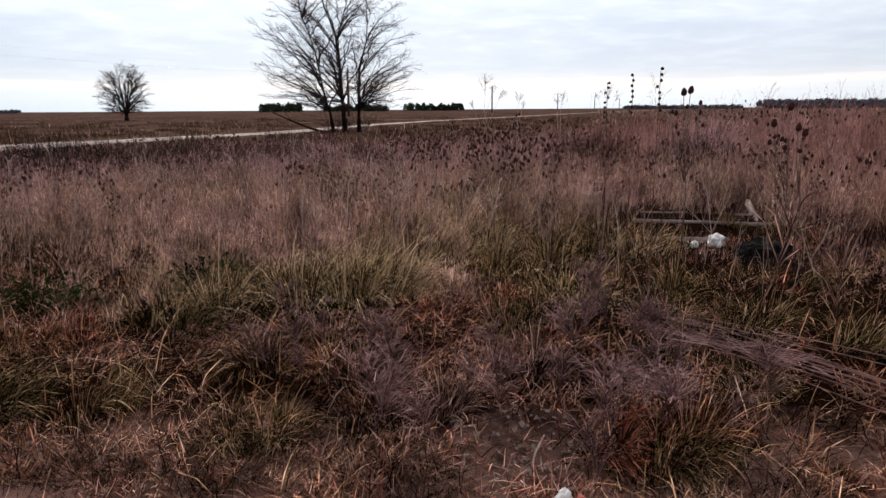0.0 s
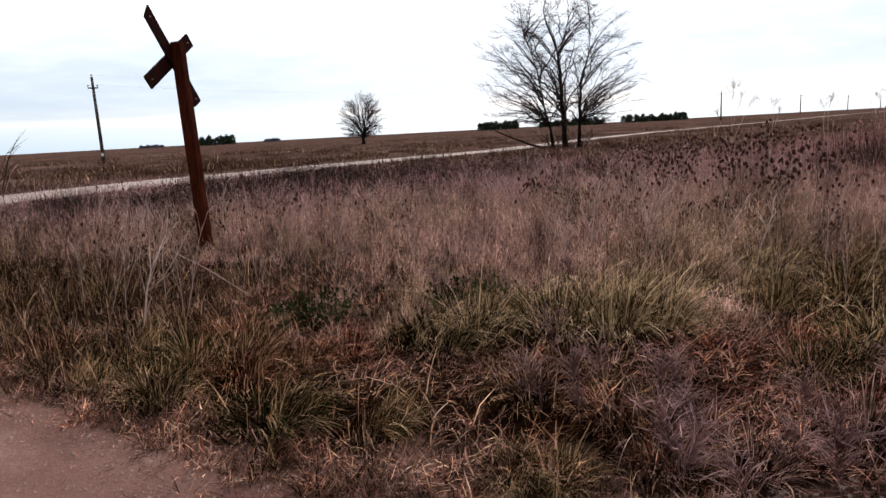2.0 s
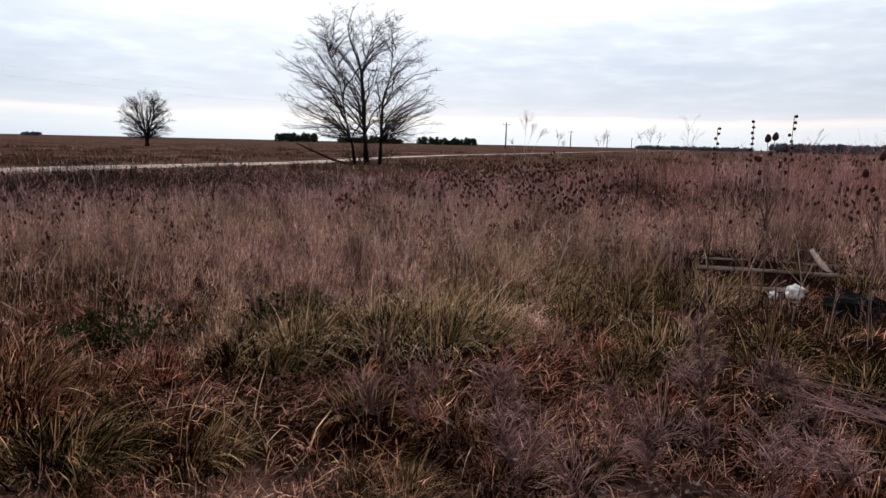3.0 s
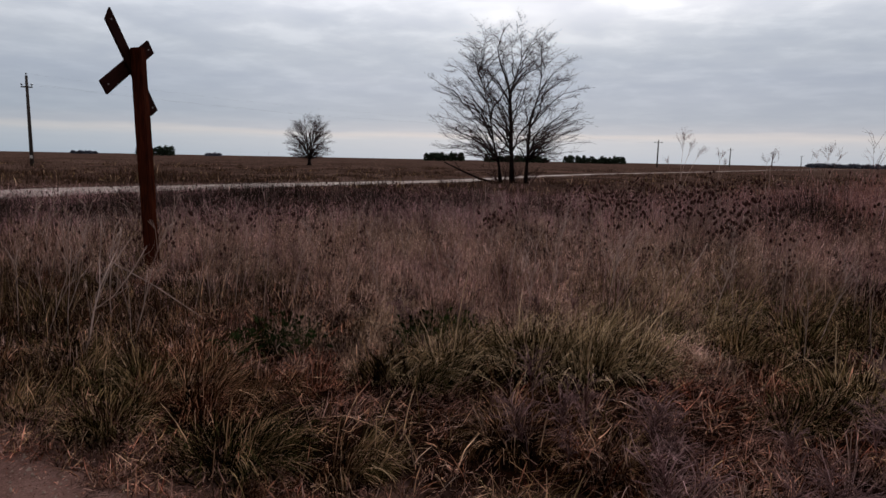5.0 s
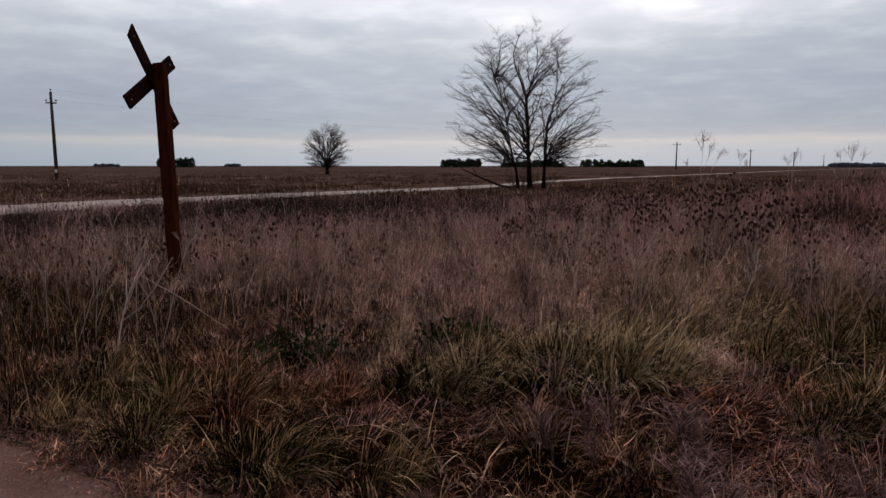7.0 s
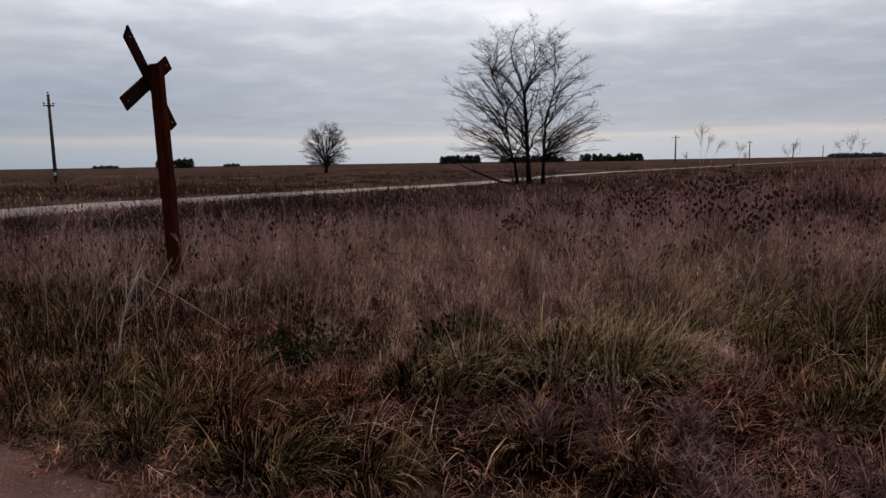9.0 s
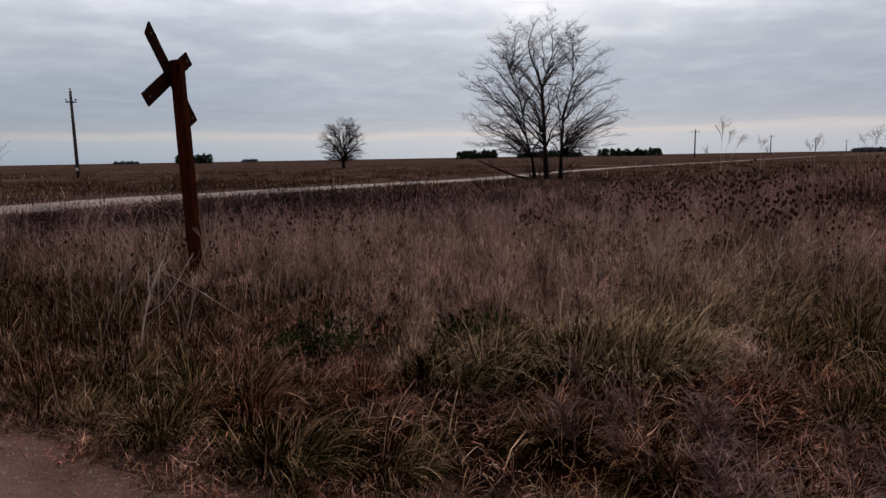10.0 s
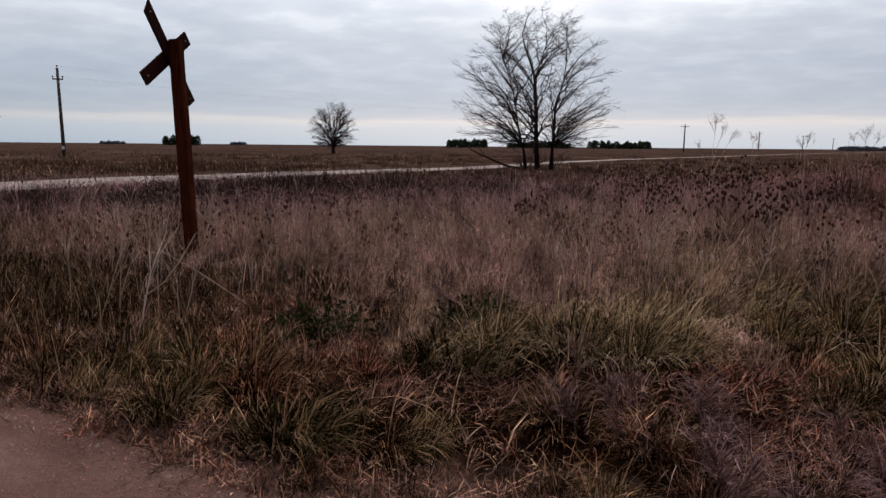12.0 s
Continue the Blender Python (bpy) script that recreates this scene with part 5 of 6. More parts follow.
# teasels with dark seed heads
def head_mesh():
    b = bmesh.new()
    bmesh.ops.create_icosphere(b, subdivisions=2, radius=1.0)
    for v in b.verts:
        s = 1.0 + 0.22 * noise.noise(v.co * 6.0)
        t = (v.co.z + 1) / 2
        v.co = Vector((v.co.x * 0.026 * s * (1.1 - 0.35 * t), v.co.y * 0.026 * s * (1.1 - 0.35 * t), v.co.z * 0.036 + 0.03))
    me = bpy.data.meshes.new("seed_head")
    b.to_mesh(me)
    b.free()
    me.materials.append(mat_head)
    return me


HEAD = head_mesh()


def stem_parts(base, chains):
    for k, chain in enumerate(chains):
        name = "branch" if k else "stem"
        new(name, tubes(name, [chain], 4, mat_stem)).parent = base


def teasel(seed, height, heads, big=1.0):
    r = np.random.default_rng(seed)
    base = new("teasel")
    tagged(base, "dry brown teasel with dark egg-shaped seed heads", "weed", "teasels in the meadow")
    top = np.array([r.normal(0, 0.03), r.normal(0, 0.03), height])
    chains = [[((0, 0, -0.03), 0.007), (top * 0.5 + (0.01, 0, 0), 0.006), (tuple(top), 0.004)]]
    ends = [top]
    for k in range(heads - 1):
        t = r.uniform(0.45, 0.85)
        a = k * 2.4 + r.normal(0, 0.3)
        s = height * r.uniform(0.12, 0.26)
        p0 = top * t
        p1 = p0 + np.array([math.cos(a) * s * 0.6, math.sin(a) * s * 0.6, s * 0.5])
        p2 = p1 + np.array([math.cos(a) * s * 0.15, math.sin(a) * s * 0.15, s * 0.7])
        chains.append([(tuple(p0), 0.004), (tuple(p1), 0.0035), (tuple(p2), 0.003)])
        ends.append(p2)
    stem_parts(base, chains)
    for p in ends:
        ob = new("seed_head", HEAD)
        ob.parent = base
        s = r.uniform(0.75, 1.2) * big
        ob.matrix_local = Matrix.Translation(p) @ pose(0, 0, 0, r.normal(0, 12), r.normal(0, 12), 0) @ Matrix.Diagonal((s, s, s, 1))
    return base


def tall_teasel(x, y, heads, seed):
    """A branched teasel; heads: how far to the side of the foot, and how high."""
    r = np.random.default_rng(seed)
    base = new("teasel")
    gz = float(terrain(x, y))
    base.location = (x, y, gz)
    tagged(base, "tall dry teasel with large dark seed heads beside the concrete grid", "weed", "teasels in the meadow")
    high = max(z for _, z in heads) - gz
    chains = [[((0, 0, -0.03), 0.008), ((0.01, 0, high * 0.35), 0.007), ((heads[0][0] * 0.5, 0, high * 0.7), 0.005)]]
    for dx, z in heads:
        depth = r.normal(0, 0.08)
        z -= gz + 0.03
        start = z * r.uniform(0.5, 0.62)
        side = heads[0][0] * 0.5 * start / (high * 0.7)
        chains.append([((side, 0, start), 0.005), ((side + (dx - side) * 0.7, depth * 0.7, start + (z - start) * 0.45), 0.004), ((dx, depth, z), 0.0035)])
        ob = new("seed_head", HEAD)
        ob.parent = base
        s = 1.3 if len(chains) < 4 else r.uniform(0.7, 0.95)
        ob.matrix_local = Matrix.Translation((dx, depth, z - 0.01)) @ pose(0, 0, 0, r.normal(0, 8), r.normal(0, 8), 0) @ Matrix.Diagonal((s, s, s, 1))
    stem_parts(base, chains)


def build_teasels():
    r = np.random.default_rng(101)
    kinds = [teasel(200 + k, (0.85, 0.95, 1.05, 0.9, 1.0)[k], (5, 7, 6, 4, 8)[k]) for k in range(5)]
    spots = []
    # a tall group near the rails, then the belt
    tall_teasel(2.74, 7.27, ((-0.08, 1.78), (-0.02, 1.80), (-0.03, 1.64), (0.07, 1.68), (0.09, 1.58), (0.08, 1.51), (0.19, 1.44), (-0.16, 1.57), (-0.23, 1.59), (-0.15, 1.43), (-0.05, 1.34)), 310)
    tall_teasel(3.68, 6.90, ((-0.03, 1.62), (-0.21, 1.45), (-0.08, 1.30), (-0.17, 1.26), (-0.06, 1.21), (-0.21, 1.33)), 311)
    tall_teasel(3.86, 6.95, ((-0.07, 1.40), (-0.05, 1.35), (0.04, 1.30), (-0.03, 1.17)), 312)
    tall_teasel(-7.35, 5.1, ((0.0, 0.98), (0.06, 0.93), (-0.18, 0.80), (0.16, 0.78), (0.02, 0.62), (0.12, 0.60)), 313)
    tall = [teasel(300, 0.85, 3, 0.9), teasel(301, 0.8, 3, 0.9), teasel(302, 0.75, 3, 0.9)]
    for k, (x, y, which) in enumerate(((4.6, 8.9, 0), (5.2, 9.4, 1), (5.6, 8.6, 2), (4.9, 10.2, 1))):
        m = pose(x, y, float(terrain(x, y)), r.normal(0, 2), r.normal(0, 2), 70 * k)
        if k < 3:
            tall[k].matrix_world = m
        else:
            copy_thing(tall[which], m)
    while len(spots) < 290:
        rr, a = 8.6 + 13 * r.uniform() ** 1.5, radians(r.uniform(-36, 42))
        x, y = EYE_X - rr * math.sin(a), EYE_Y + rr * math.cos(a)
        if patchy(np.array([x]), np.array([y]), 5.0, 61)[0] + r.normal(0, 0.3) < 0.0 and a > 0.1:
            continue
        if math.hypot(x + 7.09, y - 8.29) < 0.6 or (x > 0.5 + 0.12 * y and r.uniform() < 0.75):
            continue
        spots.append((x, y, min(0.85, float(weed_height(np.array([x]), np.array([y]))[0])) * (r.uniform(0.85, 1.15) if x > 0.5 + 0.12 * y else r.uniform(1.15, 1.5))))
    for k, (x, y, s) in enumerate(spots):
        m = pose(x, y, float(terrain(x, y)), r.normal(0, 3), r.normal(0, 3), r.uniform(0, 360))
        src = kinds[k % 5]
        if k < 5:
            src.matrix_world = m
            src.scale = (s, s, s)
        else:
            keep = src.scale.copy()
            src.scale = (s, s, s)
            copy_thing(src, m)
            src.scale = keep
    # the countless small heads further off, and docks among them
    n = 3600
    x, y = spread(n, 9.5, 30.0, -55, 50, 1.3)
    ok = (patchy(x, y, 5.0, 61) + rng.normal(0, 0.4, n) > 0.1) & (off_road(x, y) > 5.5)
    x, y = x[ok], y[ok]
    h = np.minimum(weed_height(x, y), 0.9) * rng.uniform(0.85, 1.3, len(x))
    c = on_ground(x, y)
    c[:, 2] += h
    s = rng.uniform(0.5, 1.0, len(x))
    octa = np.array([(1, 0, 0), (-1, 0, 0), (0, 1, 0), (0, -1, 0), (0, 0, 1.7), (0, 0, -1.5)]) * 0.030
    verts = (c[:, None] + octa[None] * s[:, None, None]).reshape(-1, 3)
    faces = np.array([(0, 2, 4), (2, 1, 4), (1, 3, 4), (3, 0, 4), (2, 0, 5), (1, 2, 5), (3, 1, 5), (0, 3, 5)])
    tris = (np.arange(len(x))[:, None, None] * 6 + faces[None]).reshape(-1, 3)
    tagged(new("seed_heads", mesh_of("seed_heads", verts, tris, mat_head)), "small dark seed heads over the weeds", "weed", kind="stuff")


build_teasels()


# bleached branching stalks
def stalk(seed, height, forks, mat, thick=0.004):
    r = np.random.default_rng(seed)
    lean = r.normal(0, 0.12, 2)
    line = [np.array([lean[0] * t * height, lean[1] * t * height, t * height]) + r.normal(0, 0.012, 3) * t for t in np.linspace(0, 1, 6)]
    chains = [[(tuple(p), thick * (1 - 0.13 * k)) for k, p in enumerate(line)]]
    for k in range(forks):
        t = r.uniform(0.3, 0.95)
        p0 = line[0] + (line[-1] - line[0]) * t
        a, s = r.uniform(0, 2 * math.pi), height * r.uniform(0.15, 0.45) * (1.25 - t * 0.6)
        p1 = p0 + np.array([math.cos(a) * 0.38, math.sin(a) * 0.38, 0.85]) * s
        p2 = p1 + (np.array([math.cos(a), math.sin(a), 0.9]) + r.normal(0, 0.15, 3)) * s * 0.35
        chains.append([(tuple(p0), thick * 0.6), (tuple(p1), thick * 0.45), (tuple(p2), thick * 0.3)])
        for _ in range(2):
            q = p1 + (np.array([math.cos(a), math.sin(a), 0.9]) + r.normal(0, 0.4, 3)) * s * 0.3
            chains.append([(tuple(p1), thick * 0.4), (tuple((p1 + q) / 2 + r.normal(0, 0.01, 3)), thick * 0.33), (tuple(q), thick * 0.25)])
    return tubes("dry_stalk", chains, 4, mat)


def build_stalks():
    r = np.random.default_rng(303)
    kinds = [stalk(400 + k, 1.0, (3, 5, 2, 4, 6, 2)[k], mat_pale, 0.0044) for k in range(6)]
    spots = [(-5.6, 5.0, 0.8, 0.8), (-6.1, 5.2, 0.75, 0.8), (-5.4, 5.6, 0.9, 0.9)]
    while len(spots) < 285:
        rr, a = r.uniform(6.3, 15), radians(r.uniform(-36, 48))
        x, y = EYE_X - rr * math.sin(a), EYE_Y + rr * math.cos(a)
        if abs(x - 3.3) < 1.2 and abs(y - 8.2) < 1.4:
            continue
        spots.append((x, y, r.uniform(0.55, 1.0) * (0.6 if x > 2 else 1.0), 0.8))
    bold = [stalk(450 + k, 1.0, (4, 5, 3)[k], mat_pale, 0.0075) for k in range(3)]
    for k, (x, y, s, t) in enumerate(spots):
        ob = new("dry_stalk", bold[k % 3] if k < 3 or k % 6 == 0 else kinds[int(r.integers(6))])
        ob.matrix_world = pose(x, y, float(terrain(x, y)) - 0.02, r.normal(0, 6), r.normal(0, 6), r.uniform(0, 360)) @ Matrix.Diagonal((s * t, s * t, s, 1))
        tagged(ob, "bleached dry weed stalk with bare forks", "weed", "bleached weed stalks")


build_stalks()


# ---- single plants, fallen stems and litter ----
def lay(x, y, dz=0.0):
    return np.array([x, y, float(terrain(x, y)) + dz])


def build_fallen():
    # a long thin rod that leans from the grass by the sign
    ends = np.array([-5.75, 5.98, 0.55]), lay(-4.66, 6.10, 0.05)
    mid = (ends[0] + ends[1]) / 2 + np.array([0, 0, 0.03])
    rod = new("fallen_rod", tubes("fallen_rod", [[(ends[0], 0.0035), (mid, 0.0045), (ends[1], 0.005)]], 6, mat_pale))
    tagged(rod, "thin pale dead rod leaning in the grass", "stick")
    r = np.random.default_rng(515)
    # dry stems thrown down together beyond the trodden patch
    for (x0, y0), (x1, y1), fan in (((1.25, 4.40), (2.55, 3.05), 4), ((1.55, 4.25), (2.6, 3.45), 4), ((1.75, 4.55), (2.7, 3.7), 3)):
        for k in range(fan):
            a = lay(x0 + r.normal(0, 0.10), y0 + r.normal(0, 0.10), 0.12 + r.uniform(0, 0.10))
            b = lay(x1 + r.normal(0, 0.22), y1 + r.normal(0, 0.22), 0.06 + r.uniform(0, 0.12))
            m = (a + b) / 2 + np.array([r.normal(0, 0.05), r.normal(0, 0.05), r.uniform(0.0, 0.08)])
            chains = [[(a, 0.002), (m, 0.0032), (b, 0.004)]]
            for j in range(4):
                p = a + (b - a) * r.uniform(0.1, 0.7)
                chains.append([(p, 0.0025), (p + np.array([r.normal(-0.12, 0.08), r.normal(0.08, 0.1), 0.05]), 0.002), (p + np.array([r.normal(-0.24, 0.12), r.normal(0.16, 0.15), 0.07]), 0.0014)])
            ob = new("fallen_weed", tubes("fallen_weed", chains, 4, mat_fine))
            tagged(ob, "long dry weed stem lying on the grass", "stick", "fallen weed stems")
    stick = new("stick", tubes("stick", [[(lay(0.45, 2.75, 0.02), 0.005), (lay(0.50, 2.92, 0.03), 0.006), (lay(0.56, 3.06, 0.025), 0.004)]], 6, mat_wood))
    tagged(stick, "short pale dead stick on bare soil", "stick")
    # flakes of bark and dry leaf on the bare soil
    flake = []
    for k in range(4):
        b = bmesh.new()
        ring = [b.verts.new((math.cos(a) * 0.03 * r.uniform(0.6, 1.2), math.sin(a) * 0.018 * r.uniform(0.6, 1.2), r.uniform(-0.003, 0.006))) for a in np.linspace(0, 2 * math.pi, 8)[:-1]]
        face = b.faces.new(ring)
        up = bmesh.ops.extrude_face_region(b, geom=[face])
        bmesh.ops.translate(b, vec=(0, 0, 0.004), verts=[v for v in up["geom"] if isinstance(v, bmesh.types.BMVert)])
        me = bpy.data.meshes.new("bark_flake")
        b.to_mesh(me)
        b.free()
        me.materials.append(mat_chip)
        flake.append(me)
    for k in range(90):
        x, y = 0.42 + r.normal(0, 0.17), 2.98 + r.normal(0, 0.20)
        ob = new("bark_flake", flake[k % 4])
        s = r.uniform(0.35, 1.05)
        ob.matrix_world = pose(x, y, float(terrain(x, y)) + 0.014 + r.uniform(0, 0.02), r.normal(0, 18), r.normal(0, 18), r.uniform(0, 360)) @ Matrix.Diagonal((s, s, s, 1))
        tagged(ob, "grey-brown bark flake on bare soil", "litter", "bark flakes")
    # grit on the track
    verts, tris = [], []
    tet = np.array([(1, 0, -0.5), (-0.5, 0.87, -0.5), (-0.5, -0.87, -0.5), (0, 0, 0.7)])
    for k in range(2600):
        x = r.uniform(-5.5, 1.2)
        y = float(track_edge(np.array([x]))[0]) + 0.1 - r.exponential(0.5)
        if y < 0.6:
            continue
        n0, s = len(verts), r.lognormal(-5.4, 0.5)
        a = r.uniform(0, 6.28)
        rot = np.array([[math.cos(a), -math.sin(a), 0], [math.sin(a), math.cos(a), 0], [0, 0, 1]])
        c = lay(x, y, 0.012)
        verts += [c + rot @ (q * s * r.uniform(0.7, 1.3, 3)) for q in tet]
        tris += [(n0, n0 + 1, n0 + 3), (n0 + 1, n0 + 2, n0 + 3), (n0 + 2, n0, n0 + 3)]
    tagged(new("grit", mesh_of("grit", verts, tris, mat_dirt_stone)), "grit and small clods on the dirt track", "gravel", kind="stuff")


mat_dirt_stone = plain_material("clods", (0.14, 0.09, 0.07), (0.36, 0.27, 0.22), 40.0, 0.95, None, 0.4)
build_fallen()


def leafy(x, y, size, seed):
    """A low plant with lobed green leaves on short stalks."""
    r = np.random.default_rng(seed)
    base = new("leafy_weed")
    base.location = lay(x, y)
    tagged(base, "low dark green leafy weed in dry grass", "weed", "green weeds")
    for k in range(64):
        a, t = k * 2.4 + r.normal(0, 0.3), r.uniform(0.1, 1.0)
        reach = size * t
        p0 = np.array([0, 0, 0.0])
        tip = np.array([math.cos(a) * reach, math.sin(a) * reach, size * (1.0 - 0.5 * t) * r.uniform(0.25, 1.25) + 0.03])
        along = tip / np.linalg.norm(tip)
        side = np.cross(along, (0, 0, 1.0))
        side /= np.linalg.norm(side) + 1e-9
        length, wide = r.uniform(0.05, 0.10), r.uniform(0.012, 0.024)
        verts, tris, rows = [p0 - side * 0.002, p0 + side * 0.002, tip - side * 0.002, tip + side * 0.002], [(0, 1, 3), (0, 3, 2)], 7
        for j in range(rows + 1):
            u = j / rows
            w = wide * math.sin(math.pi * min(u * 0.92 + 0.06, 1)) * (1.0 + 0.35 * (-1) ** j)
            c = tip + along * length * u + np.array([0, 0, -0.05 * u * u])
            verts += [c - side * w + (0, 0, 0.008), c, c + side * w + (0, 0, 0.008)]
        for j in range(rows):
            n0 = 4 + 3 * j
            tris += [(n0, n0 + 1, n0 + 4), (n0, n0 + 4, n0 + 3), (n0 + 1, n0 + 2, n0 + 5), (n0 + 1, n0 + 5, n0 + 4)]
        new("leaf", mesh_of("leaf", verts, tris, mat_leaf)).parent = base


for k, (x, y, s) in enumerate(((-3.42, 5.25, 0.32), (-3.2, 5.4, 0.27), (-3.62, 5.05, 0.25), (-3.45, 5.5, 0.28), (-2.02, 5.80, 0.30), (-1.85, 5.95, 0.26), (-2.2, 5.9, 0.26), (-2.35, 5.75, 0.24))):
    leafy(x, y, s, 900 + k)


# tall single weeds that stand above the belt
def pod_stalk(seed, height):
    r = np.random.default_rng(seed)
    base = new("pod_stalk")
    tagged(base, "tall thin dry stalk with dark round pods", "weed", "pod stalks")
    new("stem", tubes("stem", [[((0, 0, -0.03), 0.0045), ((0.015, 0.01, height * 0.5), 0.0035), ((0.0, 0.02, height), 0.0018)]], 5, mat_mauve)).parent = base
    for k in range(8):
        z = height * (0.85 + 0.142 * k / 7)
        ob = new("seed_pod", HEAD)
        ob.parent = base
        ob.matrix_local = Matrix.Translation((r.choice((-0.012, 0.012)), 0.018 + r.normal(0, 0.006), z)) @ Matrix.Diagonal((0.46, 0.46, 0.30, 1))
    return base


for k, (x, y, h) in enumerate(((1.33, 5.24, 1.81), (1.43, 4.84, 1.85), (1.50, 4.45, 1.87), (-6.1, 6.6, 0.9))):
    pod_stalk(700 + k, h - float(terrain(x, y))).matrix_world = pose(x, y, float(terrain(x, y)), 0, 0, 50 * k)

for k, (x, y, h, forks, thick) in enumerate(((7.7, 24.0, 2.2, 14, 0.007), (2.34, 5.84, 1.62, 4, 0.003), (7.4, 15.3, 1.35, 9, 0.005), (9.3, 15.4, 1.3, 9, 0.005), (-13.6, 10.2, 2.2, 13, 0.010),
                                                (2.08, 4.20, 1.0, 9, 0.006), (1.62, 5.0, 0.75, 8, 0.005), (2.75, 4.3, 0.85, 9, 0.005), (2.95, 4.6, 0.8, 9, 0.004), (-1.45, 7.3, 0.85, 9, 0.007), (0.5, 7.6, 0.75, 9, 0.007), (-0.6, 8.0, 0.85, 8, 0.007))):
    weed = new("dry_weed", stalk(600 + k, h, forks, mat_fine if k < 4 else mat_mauve if k < 9 else mat_pale, thick))
    weed.location = lay(x, y, -0.02)
    tagged(weed, "tall leafless dry weed with forked top", "weed", "tall dry weeds")


def tufted_weed(x, y, tops, seed):
    """A tall dry weed whose few bare stems end in airy tufts; tops: place across, back and up of each tuft, and its size."""
    r = np.random.default_rng(seed)
    base = new("tufted_weed")
    base.location = lay(x, y, -0.02)
    tagged(base, "tall pale dry weed with airy tufted tops", "weed", "tall dry weeds")
    for across, back, up, size in tops:
        foot = np.array([r.normal(0, 0.03), r.normal(0, 0.03), 0.0])
        top = np.array([across, back, up])
        line = bow(foot, np.array([-0.25 * across - 0.08, 0.2 * back, 0.55 * up]), top, 8) + np.r_[np.zeros((1, 3)), r.normal(0, 0.012, (7, 3))]
        stem = new("stem", tubes("stem", [[(p, 0.0045 * (1 - 0.6 * j / 8)) for j, p in enumerate(line)]], 5, mat_pale))
        stem.parent = base
        chains = []
        for _ in range(int(15 * size / 0.2)):
            q = top + unit(r.normal(0, 1, 3) * (1.4, 1.0, 0.8)) * size * r.uniform(0.35, 1.0) + np.array([0.0, 0.0, 0.25 * size])
            a = line[-1] + (line[-2] - line[-1]) * r.uniform(0, 1.2)
            mid = (a + q) / 2 + r.normal(0, 0.12 * size, 3)
            chains.append([(a, 0.0024), (mid, 0.0019), (q, 0.0013)])
            for _ in range(2):
                chains.append([(mid, 0.0017), (mid + (q - mid) * 0.6 + r.normal(0, 0.18 * size, 3), 0.0014), (q + r.normal(0, 0.25 * size, 3), 0.0011)])
        tuft = new("tuft", tubes("tuft", chains, 3, mat_fine))
        tuft.parent = base


tufted_weed(1.05, 16.6, ((0.0, 0.0, 2.20, 0.22), (0.20, 0.1, 2.06, 0.13), (0.42, 0.0, 1.92, 0.15), (-0.40, 0.0, 1.70, 0.10)), 51)
tufted_weed(1.88, 16.6, ((0.0, 0.0, 1.77, 0.15), (0.15, 0.1, 1.62, 0.10)), 52)
tufted_weed(2.9, 16.2, ((0.0, 0.0, 1.74, 0.16), (-0.15, 0.0, 1.62, 0.12)), 53)
tufted_weed(3.95, 16.0, ((0.0, 0.0, 1.74, 0.20), (-0.28, 0.0, 1.66, 0.13), (0.25, 0.0, 1.62, 0.12)), 54)
branch = new("dead_branch", tubes("dead_branch", [[((-13.1, 49.8, 1.45), 0.04), ((-11.8, 50.2, 0.8), 0.07), ((-10.4, 50.5, 0.2), 0.09), ((-9.4, 50.8, -0.05), 0.10)], [((-11.8, 50.2, 0.8), 0.03), ((-12.3, 50.0, 1.5), 0.02)]], 6, mat_bark))
tagged(branch, "dead broken branch lying at the foot of the tree", "branch")


# bare bleached shrubs that fork low
def forked_shrub(x, y, turn, stems, thick, seed):
    """stems: bent lines of (sideways, up) or (sideways, back, up) in metres from the foot, the first one the main stem."""
    r = np.random.default_rng(seed)
    base = new("dead_shrub")
    tagged(base, "bleached dead shrub with bare forked branches", "shrub", "dead shrubs")
    base.matrix_world = pose(x, y, float(terrain(x, y)) - 0.03, 0, 0, turn)
    for k, stem in enumerate(stems):
        wide = thick * (1.0 if k == 0 else 0.62)
        off = r.normal(0, 0.10)
        flat = [(q[0], off * (j / len(stem)) + r.normal(0, 0.01), q[1]) if len(q) == 2 else q for j, q in enumerate(stem)]
        line = [(np.array(q, float), wide * (1 - 0.75 * j / len(stem))) for j, q in enumerate(flat)]
        chains = [line]
        for j in range(1, len(line)):
            for _ in range(2):
                p = line[j][0] + (line[j - 1][0] - line[j][0]) * r.uniform()
                d = unit(line[j][0] - line[j - 1][0]) + r.normal(0, 0.35, 3) + np.array([0, 0, 0.2])
                size = r.uniform(0.08, 0.24)
                chains.append([(p, wide * 0.36), (p + d * size * 0.5 + r.normal(0, 0.01, 3), wide * 0.26), (p + d * size, wide * 0.14)])
        name = "branch" if k else "stem"
        new(name, tubes(name, chains, 5, mat_pale)).parent = base


forked_shrub(-4.90, 4.72, 0, [[(0, 0, 0), (0.08, 0, 0.22), (0.14, 0, 0.45), (0.06, 0.16, 0.60), (-0.06, 0.30, 0.78), (-0.10, 0.37, 0.95), (-0.12, 0.42, 1.2)], [(0.06, 0.16, 0.60), (-0.10, 0.45, 0.72), (-0.21, 0.70, 0.86), (-0.20, 0.75, 1.05)],
                              [(0.14, 0, 0.45), (0.30, 0.03, 0.56), (0.46, 0.06, 0.76), (0.60, 0.1, 1.0)], [(0.10, 0.08, 0.5), (0.05, 0.3, 0.75), (0.12, 0.5, 1.0)]], 0.0085, 1)
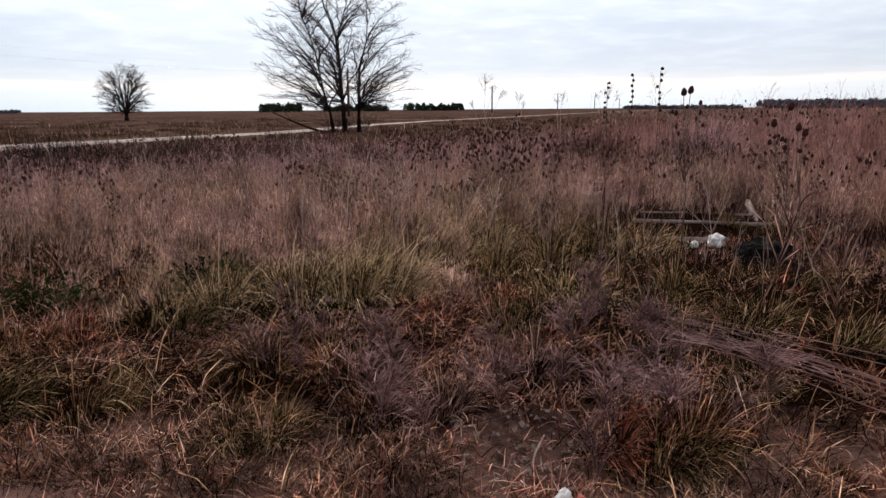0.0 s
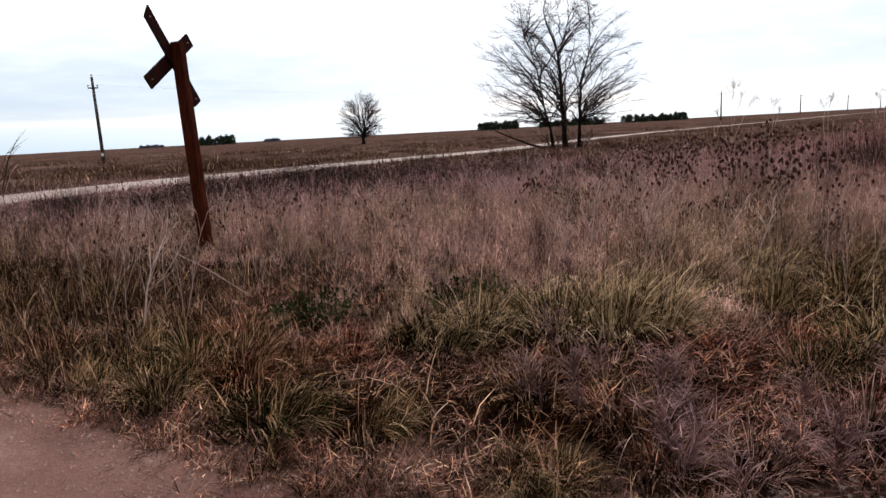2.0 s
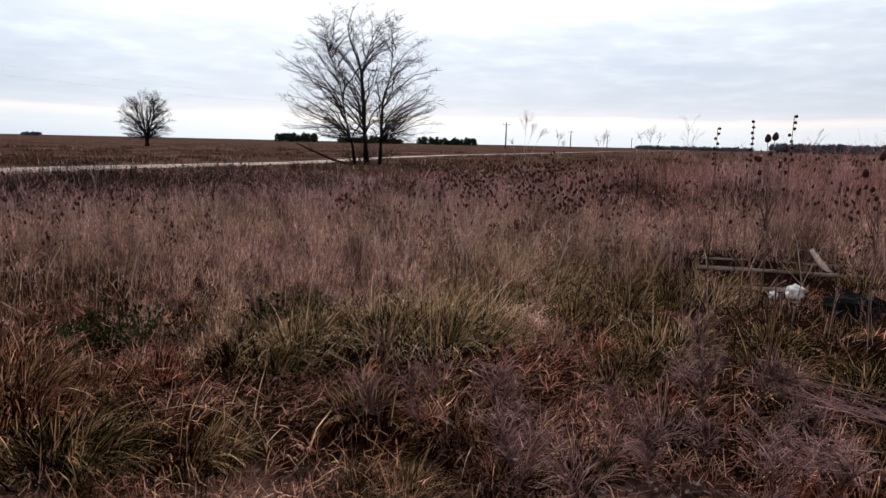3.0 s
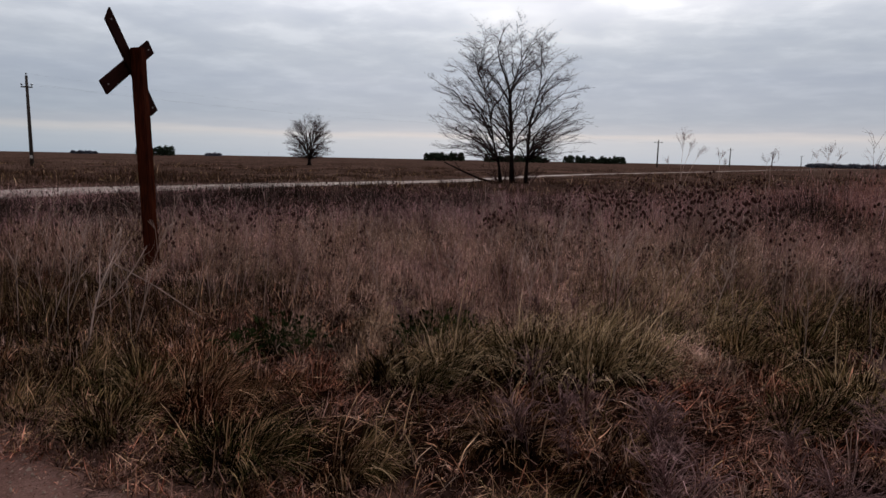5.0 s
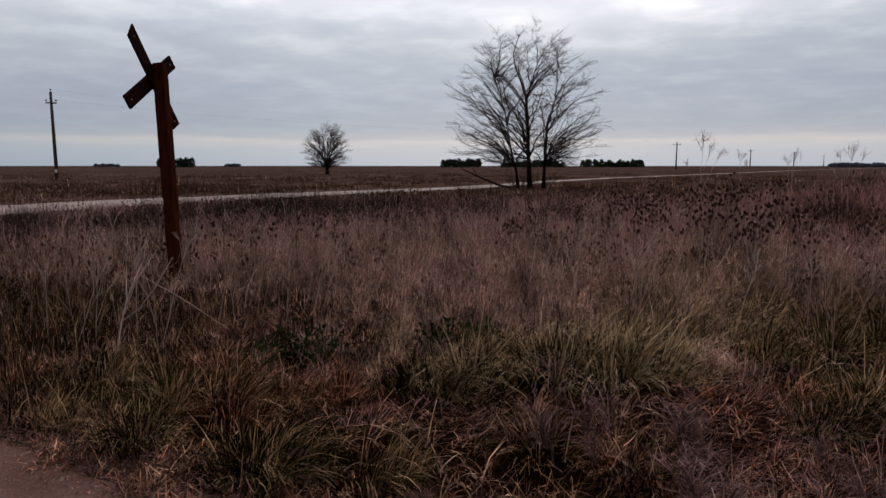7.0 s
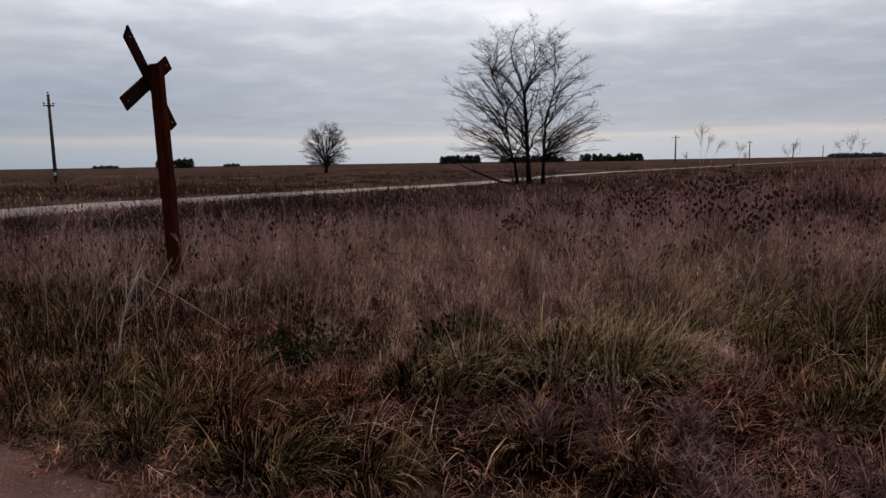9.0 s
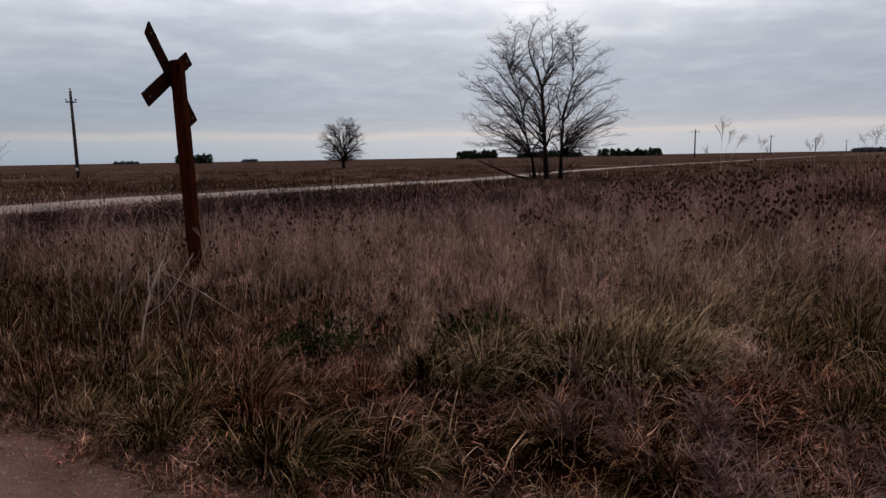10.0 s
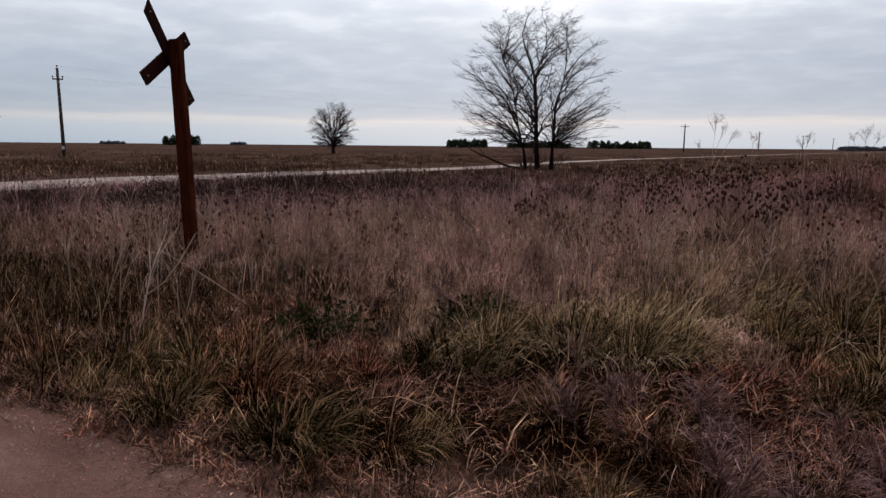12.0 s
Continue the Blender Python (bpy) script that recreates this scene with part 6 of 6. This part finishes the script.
forked_shrub(-1.25, 8.3, 0, [[(0, 0), (0.02, 0.35), (0.06, 0.75), (0.12, 1.0)], [(0.02, 0.35), (-0.10, 0.62), (-0.12, 0.8)]], 0.009, 2)
forked_shrub(0.25, 8.6, 0, [[(0, 0), (0.10, 0.25), (0.24, 0.55), (0.32, 0.7)], [(0.1, 0.25), (0.02, 0.5), (0.04, 0.65)]], 0.009, 3)
forked_shrub(-1.75, 8.1, 0, [[(0, 0), (-0.02, 0.4), (0.05, 0.8)], [(0.0, 0.2), (0.12, 0.4), (0.14, 0.6)]], 0.007, 4)
forked_shrub(3.62, 6.05, 0, [[(0, 0), (-0.10, 0.22), (-0.20, 0.44), (-0.26, 0.60)], [(-0.10, 0.22), (-0.02, 0.42), (0.02, 0.62)], [(-0.2, 0.44), (-0.38, 0.62), (-0.44, 0.85)]], 0.0065, 5)
forked_shrub(2.7, 6.5, -20, [[(0, 0), (0.05, 0.4), (-0.02, 0.8), (-0.1, 1.0)], [(0.05, 0.4), (-0.2, 0.65), (-0.28, 0.9)], [(0.05, 0.4), (0.2, 0.8)]], 0.0045, 6)


# fine twiggy mauve weeds between the tussocks
twiggy = [stalk(820 + k, 0.40, 34, mat_fine, 0.0023) for k in range(4)]
r = np.random.default_rng(61)
spots = []
for cx, cy, n, sx, sy in ((0.65, 3.55, 17, 0.5, 0.35), (-0.35, 3.3, 6, 0.35, 0.25), (1.1, 4.2, 9, 0.4, 0.4), (-0.95, 3.9, 5, 0.25, 0.2), (-2.0, 6.2, 8, 0.9, 0.3), (0.6, 4.4, 3, 0.4, 0.4), (1.6, 3.3, 5, 0.4, 0.3)):
    spots += [(cx + r.normal(0, sx), cy + r.normal(0, sy)) for _ in range(n)]
for k, (x, y) in enumerate(spots):
    if y < float(track_edge(np.array([x]))[0]) + 0.1 or (y > 3.85 and float(trodden(np.array([x]), np.array([y]))[0]) > 0.3):
        continue
    s = r.uniform(0.6, 1.05)
    ob = new("twiggy_weed", twiggy[k % 4])
    ob.matrix_world = pose(x, y, float(terrain(x, y)) - 0.02, r.normal(0, 9), r.normal(0, 9), r.uniform(0, 360)) @ Matrix.Diagonal((s * 1.9, s * 1.9, s, 1))
    tagged(ob, "fine twiggy mauve dry weed", "weed", "twiggy weeds")
